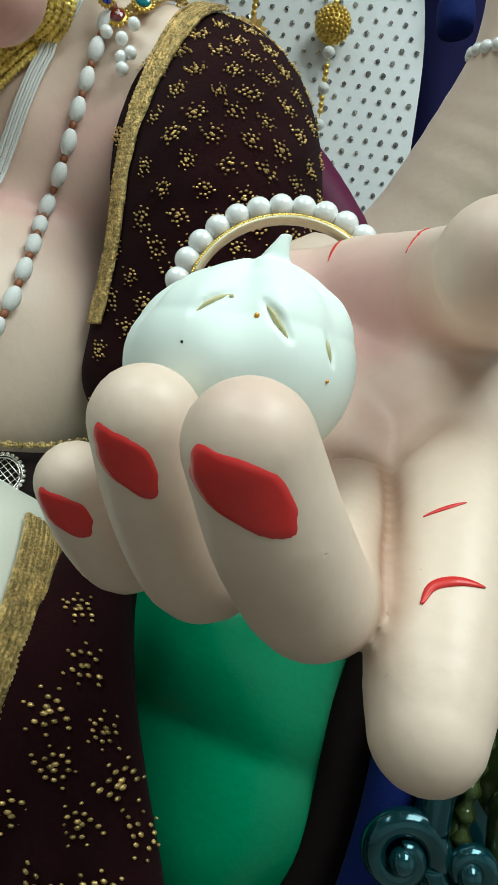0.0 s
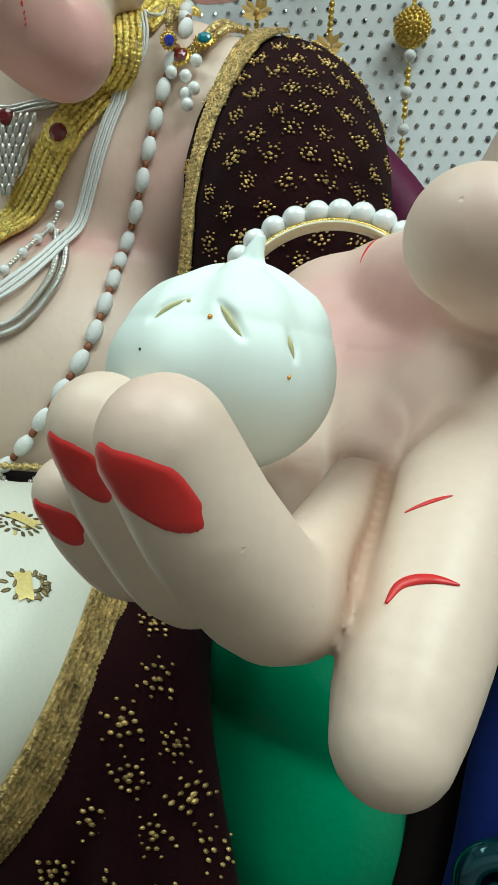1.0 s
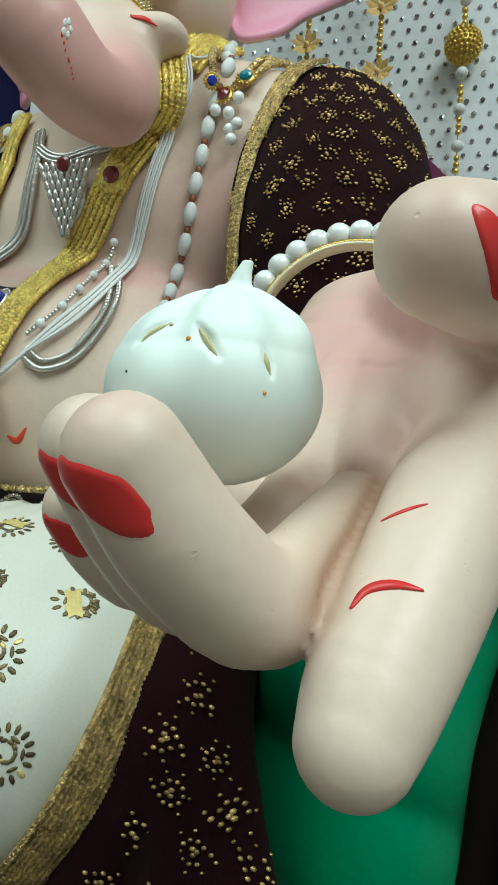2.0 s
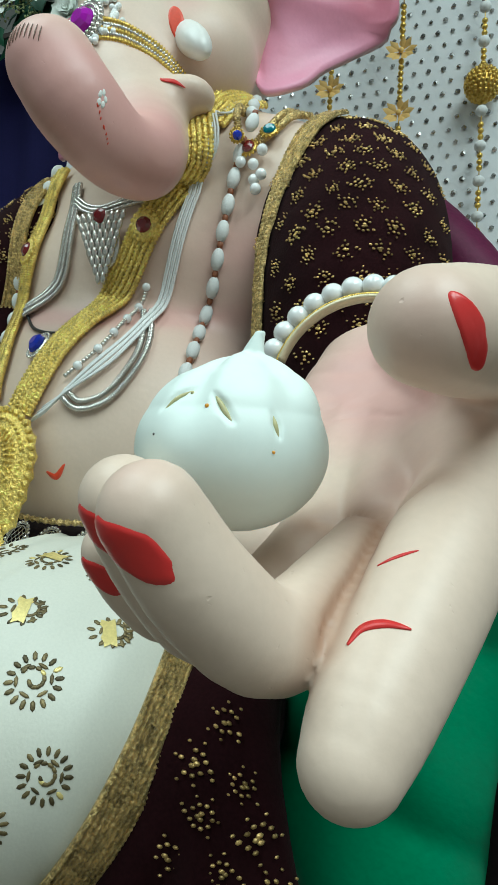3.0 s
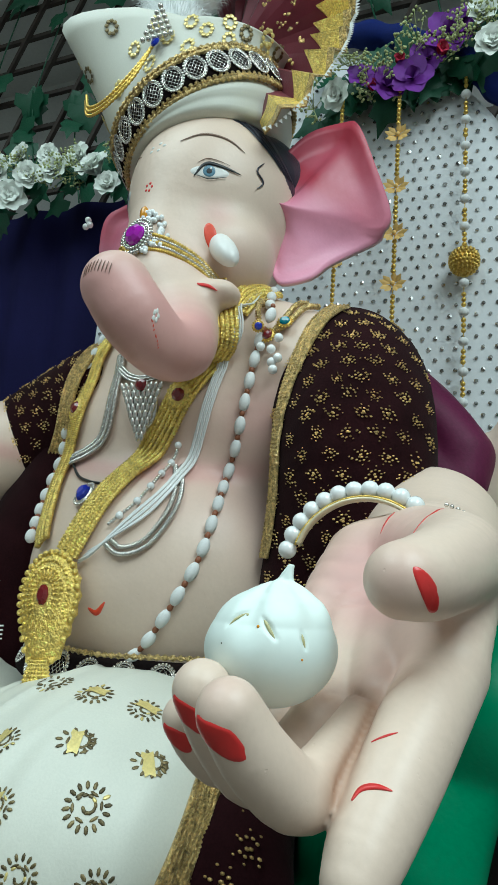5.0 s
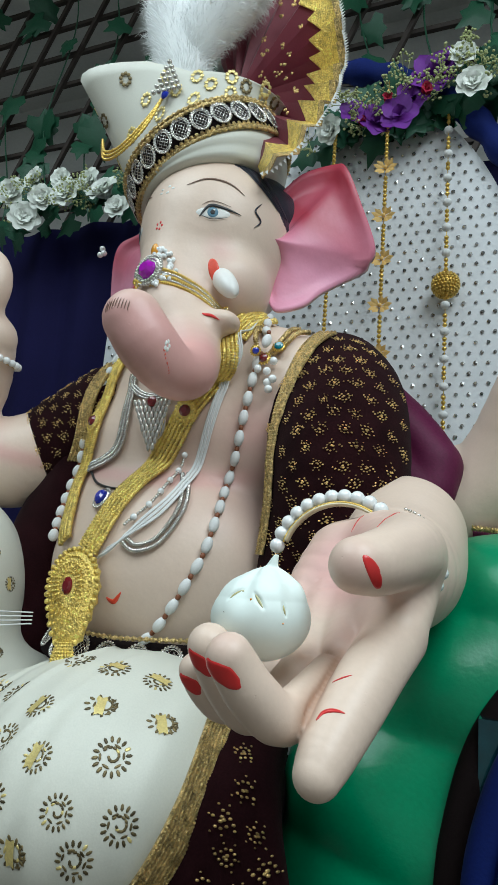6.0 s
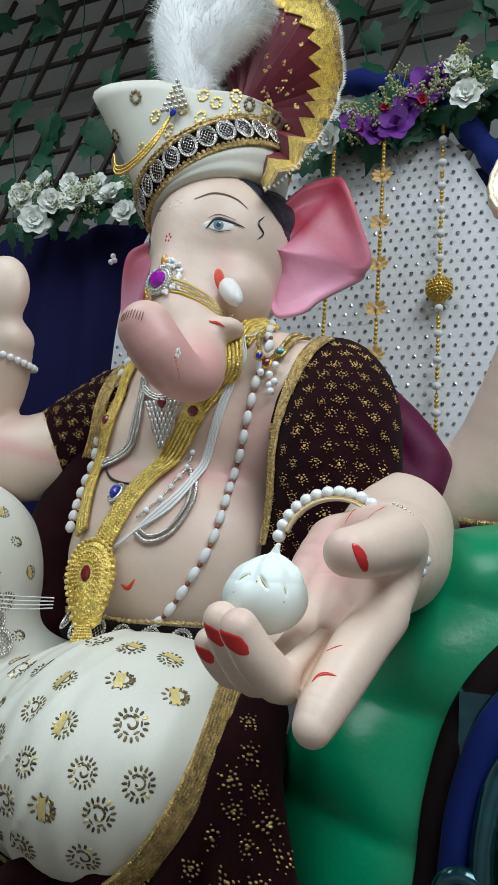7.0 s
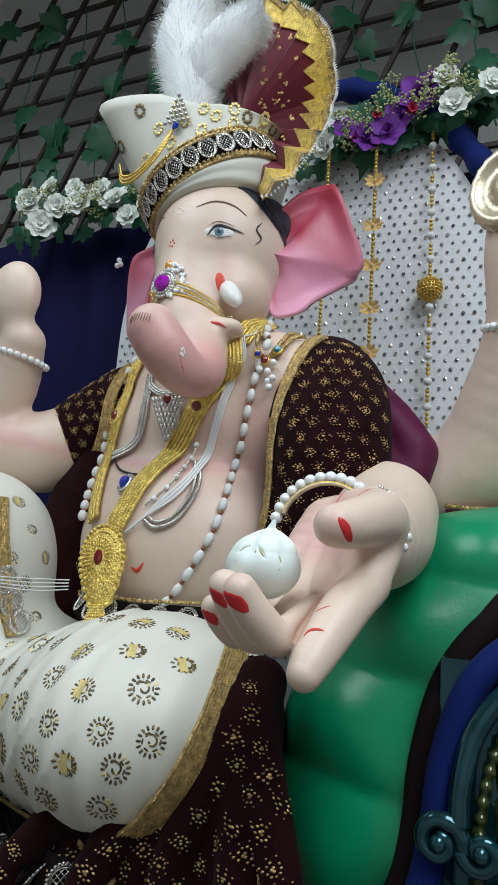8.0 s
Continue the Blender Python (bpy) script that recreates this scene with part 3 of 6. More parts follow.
# eyes, brows, hair, marks
for sx in (1, -1):
    def eye(across, forward, z):
        return vec(*hd(sx * (0.060 + across), 0.088 + forward, 1.733 + z))
    decal(HEAD, eye(0, 0, 0), eye(0.0185, -0.013, 0.001) - eye(0, 0, 0), (0, 0, 0.0092), lambda a: 0.9 + 0.1 * math.cos(2 * a), 3, 0.0007)
    over = eye(0.0074, -0.0028, 0) - eye(0, 0, 0)
    decal(HEAD, eye(-0.001, 0, 0.0005), over, (0, 0, 0.0074), oval, 4, 0.0011)
    decal(HEAD, eye(-0.001, 0, 0.0005), over * 0.45, (0, 0, 0.0034), oval, 5, 0.0015)
    decal(HEAD, eye(0.001, 0, 0.0032), over * 0.19, (0, 0, 0.0013), oval, 3, 0.0018)
    stroke(HEAD, [eye(-0.019, 0.002, -0.006), eye(-0.007, 0, 0.0080), eye(0.008, -0.004, 0.0080), eye(0.028, -0.022, 0.003)], 0.0042, 5, 0.0014)
    stroke(HEAD, [eye(-0.015, 0.002, -0.005), eye(0, 0, -0.0085), eye(0.016, -0.010, -0.004)], 0.0010, 5, 0.0014)
    stroke(HEAD, [eye(-0.016, 0.002, 0.009), eye(-0.002, 0, 0.0150), eye(0.018, -0.012, 0.011)], 0.0009, 6, 0.0009)
    stroke(HEAD, [eye(-0.034, 0.01, 0.036), eye(-0.010, 0.004, 0.048), eye(0.014, -0.01, 0.046), eye(0.030, -0.024, 0.034)], 0.0028, 6, 0.0008)
    for k in range(5):
        stroke(HEAD, [hd(sx * (0.068 + 0.004 * k), 0.056 - 0.008 * k, 1.824), hd(sx * (0.083 + 0.003 * k), 0.034 - 0.007 * k, 1.793), hd(sx * (0.097 + 0.001 * k), 0.006 - 0.006 * k, 1.768)], 0.0060, 7, 0.0010 + 0.0006 * (k % 2))
    stroke(HEAD, [hd(sx * 0.102, 0.040, 1.765), hd(sx * 0.096, 0.048, 1.750), hd(sx * 0.102, 0.040, 1.738), hd(sx * 0.097, 0.048, 1.726)], 0.0026, 7, 0.0012)
    decal(HEAD, hd(sx * 0.066, 0.082, 1.654), (0.0055 * sx, 0.003, 0.004), (-0.004 * sx, -0.004, 0.015), oval, 8, 0.0010)
    if sx > 0:
        stroke(HEAD, [(-0.207, 0.455, 1.578), (-0.195, 0.45, 1.580), (-0.182, 0.456, 1.574)], 0.0040, 9, 0.0007)
for k in range(5):
    a = 2 * math.pi * k / 5
    decal(HEAD, hd(0.005 * math.cos(a), 0.13, 1.716 + 0.005 * math.sin(a)), (0.0022, 0, 0), (0, 0, 0.0022), oval, 9, 0.0006, 3, 12)
    decal(HEAD, hd(0.011 * math.cos(a), 0.12, 1.772 + 0.006 * math.sin(a)), (0.0030, 0, 0), (0, 0, 0.0022), oval, 3, 0.0006, 3, 12)
for k in range(9):
    stroke(HEAD, [(-0.214 - 0.0042 * k, 0.31, 1.547 - 0.0010 * abs(k - 4)), (-0.216 - 0.0042 * k, 0.31, 1.533 - 0.0010 * abs(k - 4))], 0.0009, 6, 0.0005, 8)
for k in range(7):
    decal(HEAD, (-0.176 + 0.0010 * k, 0.335 + 0.002 * k, 1.492 - 0.0055 * k), (0.0014, 0, 0), (0, 0, 0.0022), oval, 8, 0.0006, 3, 10)
for k in range(5):
    a = 2 * math.pi * k / 5
    decal(HEAD, (-0.184 + 0.0045 * math.cos(a), 0.345, 1.500 + 0.0045 * math.sin(a)), (0.003, 0, 0), (0, 0, 0.003), oval, 3, 0.0007, 3, 12)
stroke(TORSO, [(-0.284, 0.44, 1.239), (-0.274, 0.44, 1.235), (-0.264, 0.44, 1.247)], 0.0055, 8, 0.00002)
stroke(TORSO, [(-0.410, 0.52, 1.245), (-0.405, 0.52, 1.238), (-0.398, 0.52, 1.248)], 0.005, 8)
# tusk
for sx in (1,):
    p = spline([(-0.203, 0.492, 1.648), (-0.187, 0.478, 1.630), (-0.171, 0.468, 1.611)], 10)
    vv, ff = tube(p, 0.0145 * np.sqrt(np.clip(1 - np.linspace(0, 1, 10) ** 3, 0.02, 1)), 18)
    statue.add(vv, ff, 3)
    paints.append(np.tile(np.float32([0, 0, 0, 1]), (len(vv), 1)))
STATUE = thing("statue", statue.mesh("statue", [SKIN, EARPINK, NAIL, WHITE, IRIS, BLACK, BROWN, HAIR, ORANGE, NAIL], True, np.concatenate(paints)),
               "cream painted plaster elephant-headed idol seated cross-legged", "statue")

# ---------------- modak ----------------
def modak_field(p):
    q = p - np.float32([0.0070, 0.166, 1.2515])
    z = q[:, 2]
    ang = np.arctan2(q[:, 1], q[:, 0])
    lean = np.clip(z, 0, 0.04) ** 2 * 5.5
    r = np.hypot(q[:, 0] - lean, q[:, 1])
    low = 0.0298 * np.sqrt(np.clip(1 - (np.minimum(z, 0) / 0.0255) ** 2, 0, 1))
    zu = np.clip(z, 0, 0.05)
    dome = 0.0298 * np.clip(1 - (zu / 0.029) ** 2, 0, 1) ** 0.85
    stem = 0.0075 * np.exp(-(np.maximum(zu - 0.021, 0) / 0.011) ** 1.3) * np.clip((zu - 0.010) / 0.010, 0, 1)
    prof = np.where(z < 0, low, np.maximum(dome, 0) + stem * (1 - 0.6 * np.clip(dome / 0.012, 0, 1)))
    rise = np.clip((z + 0.004) / 0.022, 0, 1)
    fold = (0.0013 * np.cos(6 * ang + 0.5) + 0.0006 * np.cos(11 * ang + 2)) * rise * rise * (3 - 2 * rise) * np.clip((0.034 - z) / 0.01, 0, 1)
    return np.maximum((r - prof - fold) * 0.55, z - 0.0365)


DUMPLING = modak_field
SLITS, FILL = [], []
for a, b, r in (((-0.0045, 0.139, 1.2612), (0.0040, 0.1415, 1.2680), 0.0010), ((0.0115, 0.1405, 1.2650), (0.0180, 0.1395, 1.2572), 0.0014), ((0.0268, 0.1470, 1.2605), (0.0285, 0.1470, 1.2540), 0.0012), ((0.026, 0.180, 1.266), (0.032, 0.184, 1.258), 0.0012)):
    ends, _ = settle(modak_field, [a, (np.array(a) + np.array(b)) / 2, b])
    FILL.append((ends, r))
    for k in (0, 1):
        SLITS.append(capsule(ends[k], ends[k + 1], r * (0.35 + 0.65 * k), r * (1.0 - 0.55 * k)))
SLIT = union(SLITS, 0.0)
DUMPLING = carve(modak_field, SLIT, 0.0011)
v, f = shell(DUMPLING, (-0.028, 0.13, 1.222), (0.044, 0.202, 1.292), 0.0008)
MODAK = thing("sweet_dumpling", mesh_of("sweet_dumpling", v, f, [DOUGH]), "white steamed rice dumpling with pinched top resting on the palm", "sweet")

# ---------------- cloth ----------------
SLEEVE_L = union([limb([(-0.076, 0.612, 1.530), (-0.055, 0.566, 1.488), (-0.038, 0.522, 1.418), (-0.024, 0.505, 1.330)], [0.076, 0.080, 0.077, 0.064]), limb([(-0.092, 0.590, 1.51), (-0.078, 0.535, 1.40), (-0.082, 0.52, 1.27)], [0.072, 0.052, 0.05])], 0.03)
SLEEVE_R = limb([(-0.40, 0.60, 1.49), (-0.46, 0.60, 1.46), (-0.485, 0.59, 1.445)], [0.085, 0.083, 0.078])
v, f = shell(SLEEVE_L, (-0.22, 0.40, 1.20), (0.09, 0.72, 1.63), 0.005)
JACKET = thing("velvet_jacket", None, "dark maroon velvet jacket with gold motifs and lace edging", "jacket")
part("sleeve", mesh_of("sleeve", v, f, [VELVET]), JACKET)
v, f = shell(SLEEVE_R, (-0.60, 0.45, 1.33), (-0.29, 0.73, 1.62), 0.006)
part("sleeve", mesh_of("sleeve", v, f, [VELVET]), JACKET)

FLAP = limb([(-0.440, 0.595, 1.42), (-0.462, 0.575, 1.34), (-0.470, 0.56, 1.26), (-0.455, 0.55, 1.18)], [0.060, 0.058, 0.056, 0.050])
v, f = shell(lambda p: FLAP(p) - 0.004 * np.sin(55 * p[:, 0] + 18 * p[:, 2]), (-0.58, 0.46, 1.10), (-0.36, 0.70, 1.52), 0.005)
part("flap", mesh_of("flap", v, f, [VELVET]), JACKET)

KNEE = union([egg((-0.225, 0.43, 1.062), (0.165, 0.180, 0.126)), egg((-0.33, 0.47, 1.04), (0.22, 0.16, 0.11))], 0.05)


def pleated(p):
    u = p[:, 0] + 0.45 * (1.18 - p[:, 2]) + 0.02 * np.sin(9 * p[:, 2])
    fold = np.clip(np.cos(2 * math.pi * u / 0.058), 0, 1) ** 6
    return KNEE(p) - 0.0035 * fold * np.clip((-0.19 - p[:, 0]) / 0.06, 0, 1) - 0.0012 * np.cos(2 * math.pi * p[:, 0] / 0.037 + 3 * p[:, 2]) * np.clip((1.19 - p[:, 2]) / 0.05, 0, 1)


HEM = [(-0.112, 0.410, 1.156), (-0.098, 0.355, 1.127), (-0.099, 0.316, 1.084), (-0.125, 0.299, 1.031), (-0.168, 0.309, 0.991), (-0.215, 0.330, 0.964)]
hem = spline(HEM, 60)
v, f = shell(pleated, (-0.60, 0.22, 0.85), (0.0, 0.68, 1.23), 0.0045)
edge = np.interp(v[:, 2], hem[::-1, 2], hem[::-1, 0])
keep = (v[:, 0] < edge + 0.004) & (v[:, 2] > 0.955)
f = f[keep[f].all(1)]
DHOTI = thing("silk_dhoti", None, "cream silk dhoti with gold block-printed motifs and pleats over the knees", "clothing")
part("knee_cover", mesh_of("knee_cover", v, f, [SILK]), DHOTI)
KNEE_R = union([egg((-0.575, 0.46, 1.21), (0.13, 0.13, 0.16)), egg((-0.52, 0.5, 1.08), (0.15, 0.15, 0.1))], 0.04)
v, f = shell(KNEE_R, (-0.74, 0.30, 0.94), (-0.34, 0.68, 1.40), 0.007)
part("knee_cover", mesh_of("knee_cover", v, f, [SILK]), DHOTI)
# hanging velvet skirt under the knee
folds = [limb([(-0.075, 0.40, 1.125), (-0.062 + 0.25 * (x + 0.06), 0.335, 1.07), (x, 0.300 + 0.020 * (i % 2), 0.93), (x + 0.25 * (x + 0.10), 0.285 + 0.022 * (i % 2), 0.66)], [0.026, 0.022, 0.020, 0.024])
         for i, x in enumerate((-0.30, -0.25, -0.21, -0.165, -0.125, -0.085, -0.05, -0.02, 0.003))]
DROP = union([lambda p: KNEE(p) + 0.003] + folds, 0.005)
v, f = shell(DROP, (-0.50, 0.24, 0.68), (0.08, 0.66, 1.20), 0.005)
f = f[((v[:, 2] < 1.165) & (v[:, 1] < 0.62))[f].all(1)]
SKIRT = thing("velvet_drape", None, "dark maroon velvet drape with gold paisley motifs hanging in folds", "drape")
part("cloth", mesh_of("cloth", v, f, [VELVET]), SKIRT)

# ---------------- throne ----------------
def padded(p):
    """A padded side with soft tufts."""
    g = GREENPAD(p)
    return g + 0.004 - 0.011 * np.abs(np.sin(p[:, 2] * 27 + 0.4 + 2.5 * p[:, 0])) - 0.005 * np.cos(p[:, 0] * 42) * np.cos(p[:, 2] * 34)


GREENPAD = union([egg((0.125, 0.57, 1.06), (0.18, 0.15, 0.25)), egg((0.06, 0.56, 0.92), (0.13, 0.14, 0.26)), limb([(0.10, 0.57, 1.22), (0.40, 0.57, 1.30)], [0.10, 0.12]), limb([(0.035, 0.56, 1.08), (0.03, 0.55, 0.95), (0.03, 0.54, 0.72)], [0.11, 0.125, 0.125])], 0.06)
v, f = shell(padded, (-0.12, 0.36, 0.62), (0.45, 0.76, 1.46), 0.006)
SEAT = thing("throne", None, "green padded throne with a blue velvet and carved glossy teal arm", "throne")
part("padded_side", mesh_of("padded_side", v, f, [GREEN]), SEAT, "glossy green tufted vinyl")
s = Soup().add(*box((-0.80, 0.44, 0.0), (0.50, 0.92, 0.99)))
part("seat_base", s.mesh("seat_base", [DARKBAND], False), SEAT)
# backdrop board
def arch(n=48, hw=0.43, z0=1.75, hz=0.55, low=0.7):
    g = np.linspace(0, math.pi, n)
    return [(XC + hw, low)] + [(XC + hw * math.cos(a), z0 + hz * math.sin(a)) for a in g] + [(XC - hw, low)]


a = arch()
n = len(a)
s = Soup().add([(x, 0.93, z) for x, z in a] + [(x, 0.95, z) for x, z in a], [tuple(range(n))[::-1], tuple(range(n, 2 * n))] + [(i, (i + 1) % n, n + (i + 1) % n, n + i) for i in range(n)])
BOARDOB = thing("backdrop_board", s.mesh("backdrop_board", [BOARD], False), "white net backdrop board with rows of silver sequins", "backdrop")

# curtain
xs = np.linspace(-1.45, 1.0, 260)
zs = np.linspace(0.0, 2.12, 12)
v = [(x, 1.02 + 0.018 * math.sin(x * 46 + 1.5 * math.sin(3 * x)) * (0.5 + 0.5 * (2.3 - z) / 2), z) for z in zs for x in xs]
f = [(j * 260 + i, j * 260 + i + 1, (j + 1) * 260 + i + 1, (j + 1) * 260 + i) for j in range(11) for i in range(259)]
CURTAIN = thing("curtain", mesh_of("curtain", v, f, [NAVY]), "dark navy blue cloth hanging in folds", "curtain")

# filling that shows in the slits, and small specks
SYRUP = mat("jaggery_filling", (0.50, 0.46, 0.24), 0.45, grain=300, vary=0.3, bump=0.3)
for ends, r in FILL:
    q, n = settle(modak_field, spline(ends, 12))
    part("filling", mesh_of("filling", *tube(q - n * r * 0.75, r * 0.55 * np.sin(np.linspace(0.3, 2.8, 12)), 8), [SYRUP]), MODAK)
for c, m, r in (((-0.005, 0.1388, 1.2532), BLACK, 0.00035), ((0.0105, 0.1402, 1.2610), AMBER, 0.0007), ((0.0262, 0.1470, 1.2500), AMBER, 0.0005), ((0.0040, 0.1412, 1.2668), SYRUP, 0.0006)):
    q, n = settle(DUMPLING, [c])
    part("speck", mesh_of("speck", *ball(q[0], r, 8, 6), [m]), MODAK)


# ---------------- pearl bracelets ----------------
def bracelet(centre, a, b, rad, first, last, count, pearl, label):
    """Pearls on a gold bangle round a wrist: a and b span its plane."""
    c, a, b = vec(*centre), vec(*a), vec(*b)
    top = thing("pearl_bracelet", None, label, "bracelet")
    me = mesh_of("pearl", *ball((0, 0, 0), pearl, 16, 12), [PEARL])
    for g in np.linspace(first, last, count):
        o = part("pearl", me, top)
        o.location = Vector(c + rad * (math.cos(g) * a + math.sin(g) * b))
        o.rotation_euler = (g, 2 * g, 0)
    n = np.cross(a, b)
    ring = np.array([c + n * pearl * 0.35 + (rad - pearl * 1.15) * (math.cos(g) * a + math.sin(g) * b) for g in np.linspace(first - 0.1, last + 0.1, 60)])
    vv, ff = ribbon(ring, [unit(p - c) for p in ring], pearl * 1.3, 0.0009, 2)
    part("bangle", mesh_of("bangle", vv, ff, [CREAMGOLD]), top, "pale gold bangle")
    s = Soup()
    for p in even(ring, 90):
        s.add(*ball(p + unit(p - c) * pearl * 0.22 + n * pearl * 0.35, 0.0011, 6, 4))
    part("beading", s.mesh("beading", [GOLD]), top)
    return top


bracelet((0.019, 0.297, 1.291), (1, 0.0, 0.0), (0, 0.10, 0.99), 0.0525, 2.95, 0.55, 13, 0.0062, "white pearl bracelet on a gold bangle around the wrist")
# the clasp chain of the bracelet
s = Soup()
cp, cn = settle(GRIP, even(spline([(0.066, 0.300, 1.325), (0.078, 0.298, 1.312), (0.088, 0.295, 1.290), (0.086, 0.295, 1.262)], 40), 26))
for i, p in enumerate(cp + cn * 0.003):
    s.add(*ball(p, 0.0048 if 12 < i < 20 and i % 3 == 0 else 0.0015, 8, 6), which=1 if 12 < i < 20 and i % 3 == 0 else 0)
thing("bracelet_chain", s.mesh("bracelet_chain", [SILVER, PEARL]), "thin silver clasp chain with pearls on the wrist", "chain")
bracelet((-0.572, 0.492, 1.562), (0.95, 0.1, -0.25), (0.1, -0.99, 0.0), 0.044, 0, 6.0, 24, 0.0055, "pearl bracelet around the raised wrist")
bracelet((0.1955, 0.567, 1.592), (0.99, 0, 0.05), (0.02, 0.95, 0.3), 0.046, 0, 6.0, 24, 0.0055, "pearl bracelet around the rear wrist")

# ---------------- trims and motifs on the cloth ----------------
JACKETF = union([SLEEVE_L, TORSO], 0.0)


def band(owner, name, f, points, width, material, count=60, lift=0.003, rows=5, label=""):
    """A woven lace band laid on a surface: raised cords along a flat ribbon."""
    p, n = settle(f, even(spline(points, 80), count))
    p = p + n * lift
    s = Soup().add(*ribbon(p, n, width, 0.0012, 4, 0.0008))
    tang = np.gradient(p, axis=0)
    w = np.broadcast_to(np.asarray(width, float), (count,))
    for k in range(rows):
        u = (k + 0.5) / rows - 0.5
        side = np.array([unit(np.cross(tang[i], n[i])) * w[i] * u for i in range(count)])
        fine = even(p + side + n * 0.0016, count * 4)
        r = w.mean() / rows * 0.36 * (1 + 0.35 * np.sin(np.arange(count * 4) * 1.9 + 1.3 * k))
        s.add(*tube(fine, r, 5, False))
    return part(name, s.mesh(name, [material]), owner, label)


band(JACKET, "lapel_lace", JACKETF, [(-0.074, 0.55, 1.592), (-0.088, 0.52, 1.546), (-0.098, 0.50, 1.507), (-0.104, 0.492, 1.468), (-0.109, 0.490, 1.422), (-0.110, 0.488, 1.378), (-0.114, 0.488, 1.343), (-0.118, 0.487, 1.300)], np.linspace(0.026, 0.016, 60), GOLDLACE, label="flat gold lace edging")
band(JACKET, "lapel_lace", union([SLEEVE_R, TORSO], 0), [(-0.388, 0.55, 1.572), (-0.395, 0.519, 1.515), (-0.410, 0.524, 1.446), (-0.432, 0.535, 1.398), (-0.450, 0.54, 1.355), (-0.465, 0.54, 1.31)], 0.020, GOLDLACE, label="flat gold lace edging")
band(DHOTI, "hem_lace", KNEE, HEM, 0.031, GOLDLACE, 90, 0.005, 9, "wide gold lace hem")
band(DHOTI, "hem_lace", KNEE, [(-0.205, 0.335, 0.960), (-0.28, 0.33, 0.955), (-0.38, 0.34, 0.957), (-0.47, 0.36, 0.962)], 0.009, GOLDLACE, 60, 0.004, 3)
band(SKIRT, "fall_lace", DROP, [(-0.208, 0.31, 0.960), (-0.200, 0.30, 0.93), (-0.175, 0.30, 0.90), (-0.145, 0.29, 0.87), (-0.11, 0.28, 0.84)], 0.022, GOLDLACE, 50, 0.003, 6)
band(DHOTI, "knee_lace", KNEE_R, [(-0.47, 0.40, 1.34), (-0.455, 0.39, 1.28), (-0.45, 0.40, 1.20), (-0.44, 0.41, 1.13)], 0.016, GOLDLACE, 50, 0.004, 4)


def scatter(f, start, right, up, way, nu, nv, du, dv, jitter, seed):
    """Places in a staggered grid thrown onto the surface f along way."""
    rng = random.Random(seed)
    pts = []
    for j in range(nv):
        for i in range(nu):
            x = (i + 0.5 * (j % 2)) * du + rng.uniform(-jitter, jitter)
            y = j * dv + rng.uniform(-jitter, jitter)
            pts.append(vec(*start) + x * vec(*right) + y * vec(*up))
    p, n, ok = cast(f, pts, way)
    w = unit(way)
    return [(p[i], n[i]) for i in range(len(p)) if ok[i] and n[i] @ w < -0.25]


def paisley(s, p, n, size, turn, rng, lift=0.0010, which=0):
    """A comma of small gold knots."""
    a, b, n = basis(n)
    c, d = math.cos(turn), math.sin(turn)
    u, w = c * a + d * b, -d * a + c * b
    spots = [(0.42 * math.cos(t), 0.34 * math.sin(t), 0.085) for t in np.linspace(0.3, 5.6, 9)]
    spots += [(0.08 * math.cos(t) + 0.05, 0.10 * math.sin(t), 0.10) for t in (0, 2, 4)] + [(0.62, -0.10, 0.09), (0.74, -0.30, 0.07), (-0.62, 0.1, 0.06), (-0.3, 0.55, 0.06), (0.2, 0.58, 0.06), (-0.35, -0.52, 0.06), (0.22, -0.56, 0.06)]
    for x, y, r in spots:
        if rng.random() < 0.12:
            continue
        q = p + size * (x * u + y * w) + n * lift
        s.add(*ball(q, (size * r * 1.25, size * r * 0.8, 0.0009), 6, 4, (u, w, n)), which=which)


def motifs(owner, f, places, size, seed, name="motif"):
    rng = random.Random(seed)
    s = Soup()
    for p, n in places:
        paisley(s, p, n, size * rng.uniform(0.85, 1.15), rng.uniform(-0.6, 0.6) + (math.pi if rng.random() < 0.3 else 0), rng)
    o = part(name, s.mesh(name, [ZARI]), owner, "woven gold paisley motifs")
    o["kind"] = "stuff"


motifs(JACKET, SLEEVE_L, scatter(SLEEVE_L, (-0.20, 0.20, 1.24), (0.97, 0.24, 0), (0, 0, 1), (-0.24, 0.97, 0.0), 14, 18, 0.026, 0.0195, 0.002, 3), 0.0128, 5)
motifs(JACKET, SLEEVE_R, scatter(SLEEVE_R, (-0.62, 0.25, 1.32), (1, 0, 0), (0, 0, 1), (0, 1, 0.0), 14, 14, 0.026, 0.021, 0.002, 4), 0.0128, 6)
motifs(SKIRT, DROP, [q for q in scatter(DROP, (-0.46, 0.05, 0.70), (1, 0, 0), (0, 0, 1), (0, 1, 0.0), 18, 22, 0.031, 0.0225, 0.003, 7) if q[0][2] < 0.955 or q[0][0] > np.interp(q[0][2], hem[::-1, 2], hem[::-1, 0]) + 0.02], 0.0168, 8)


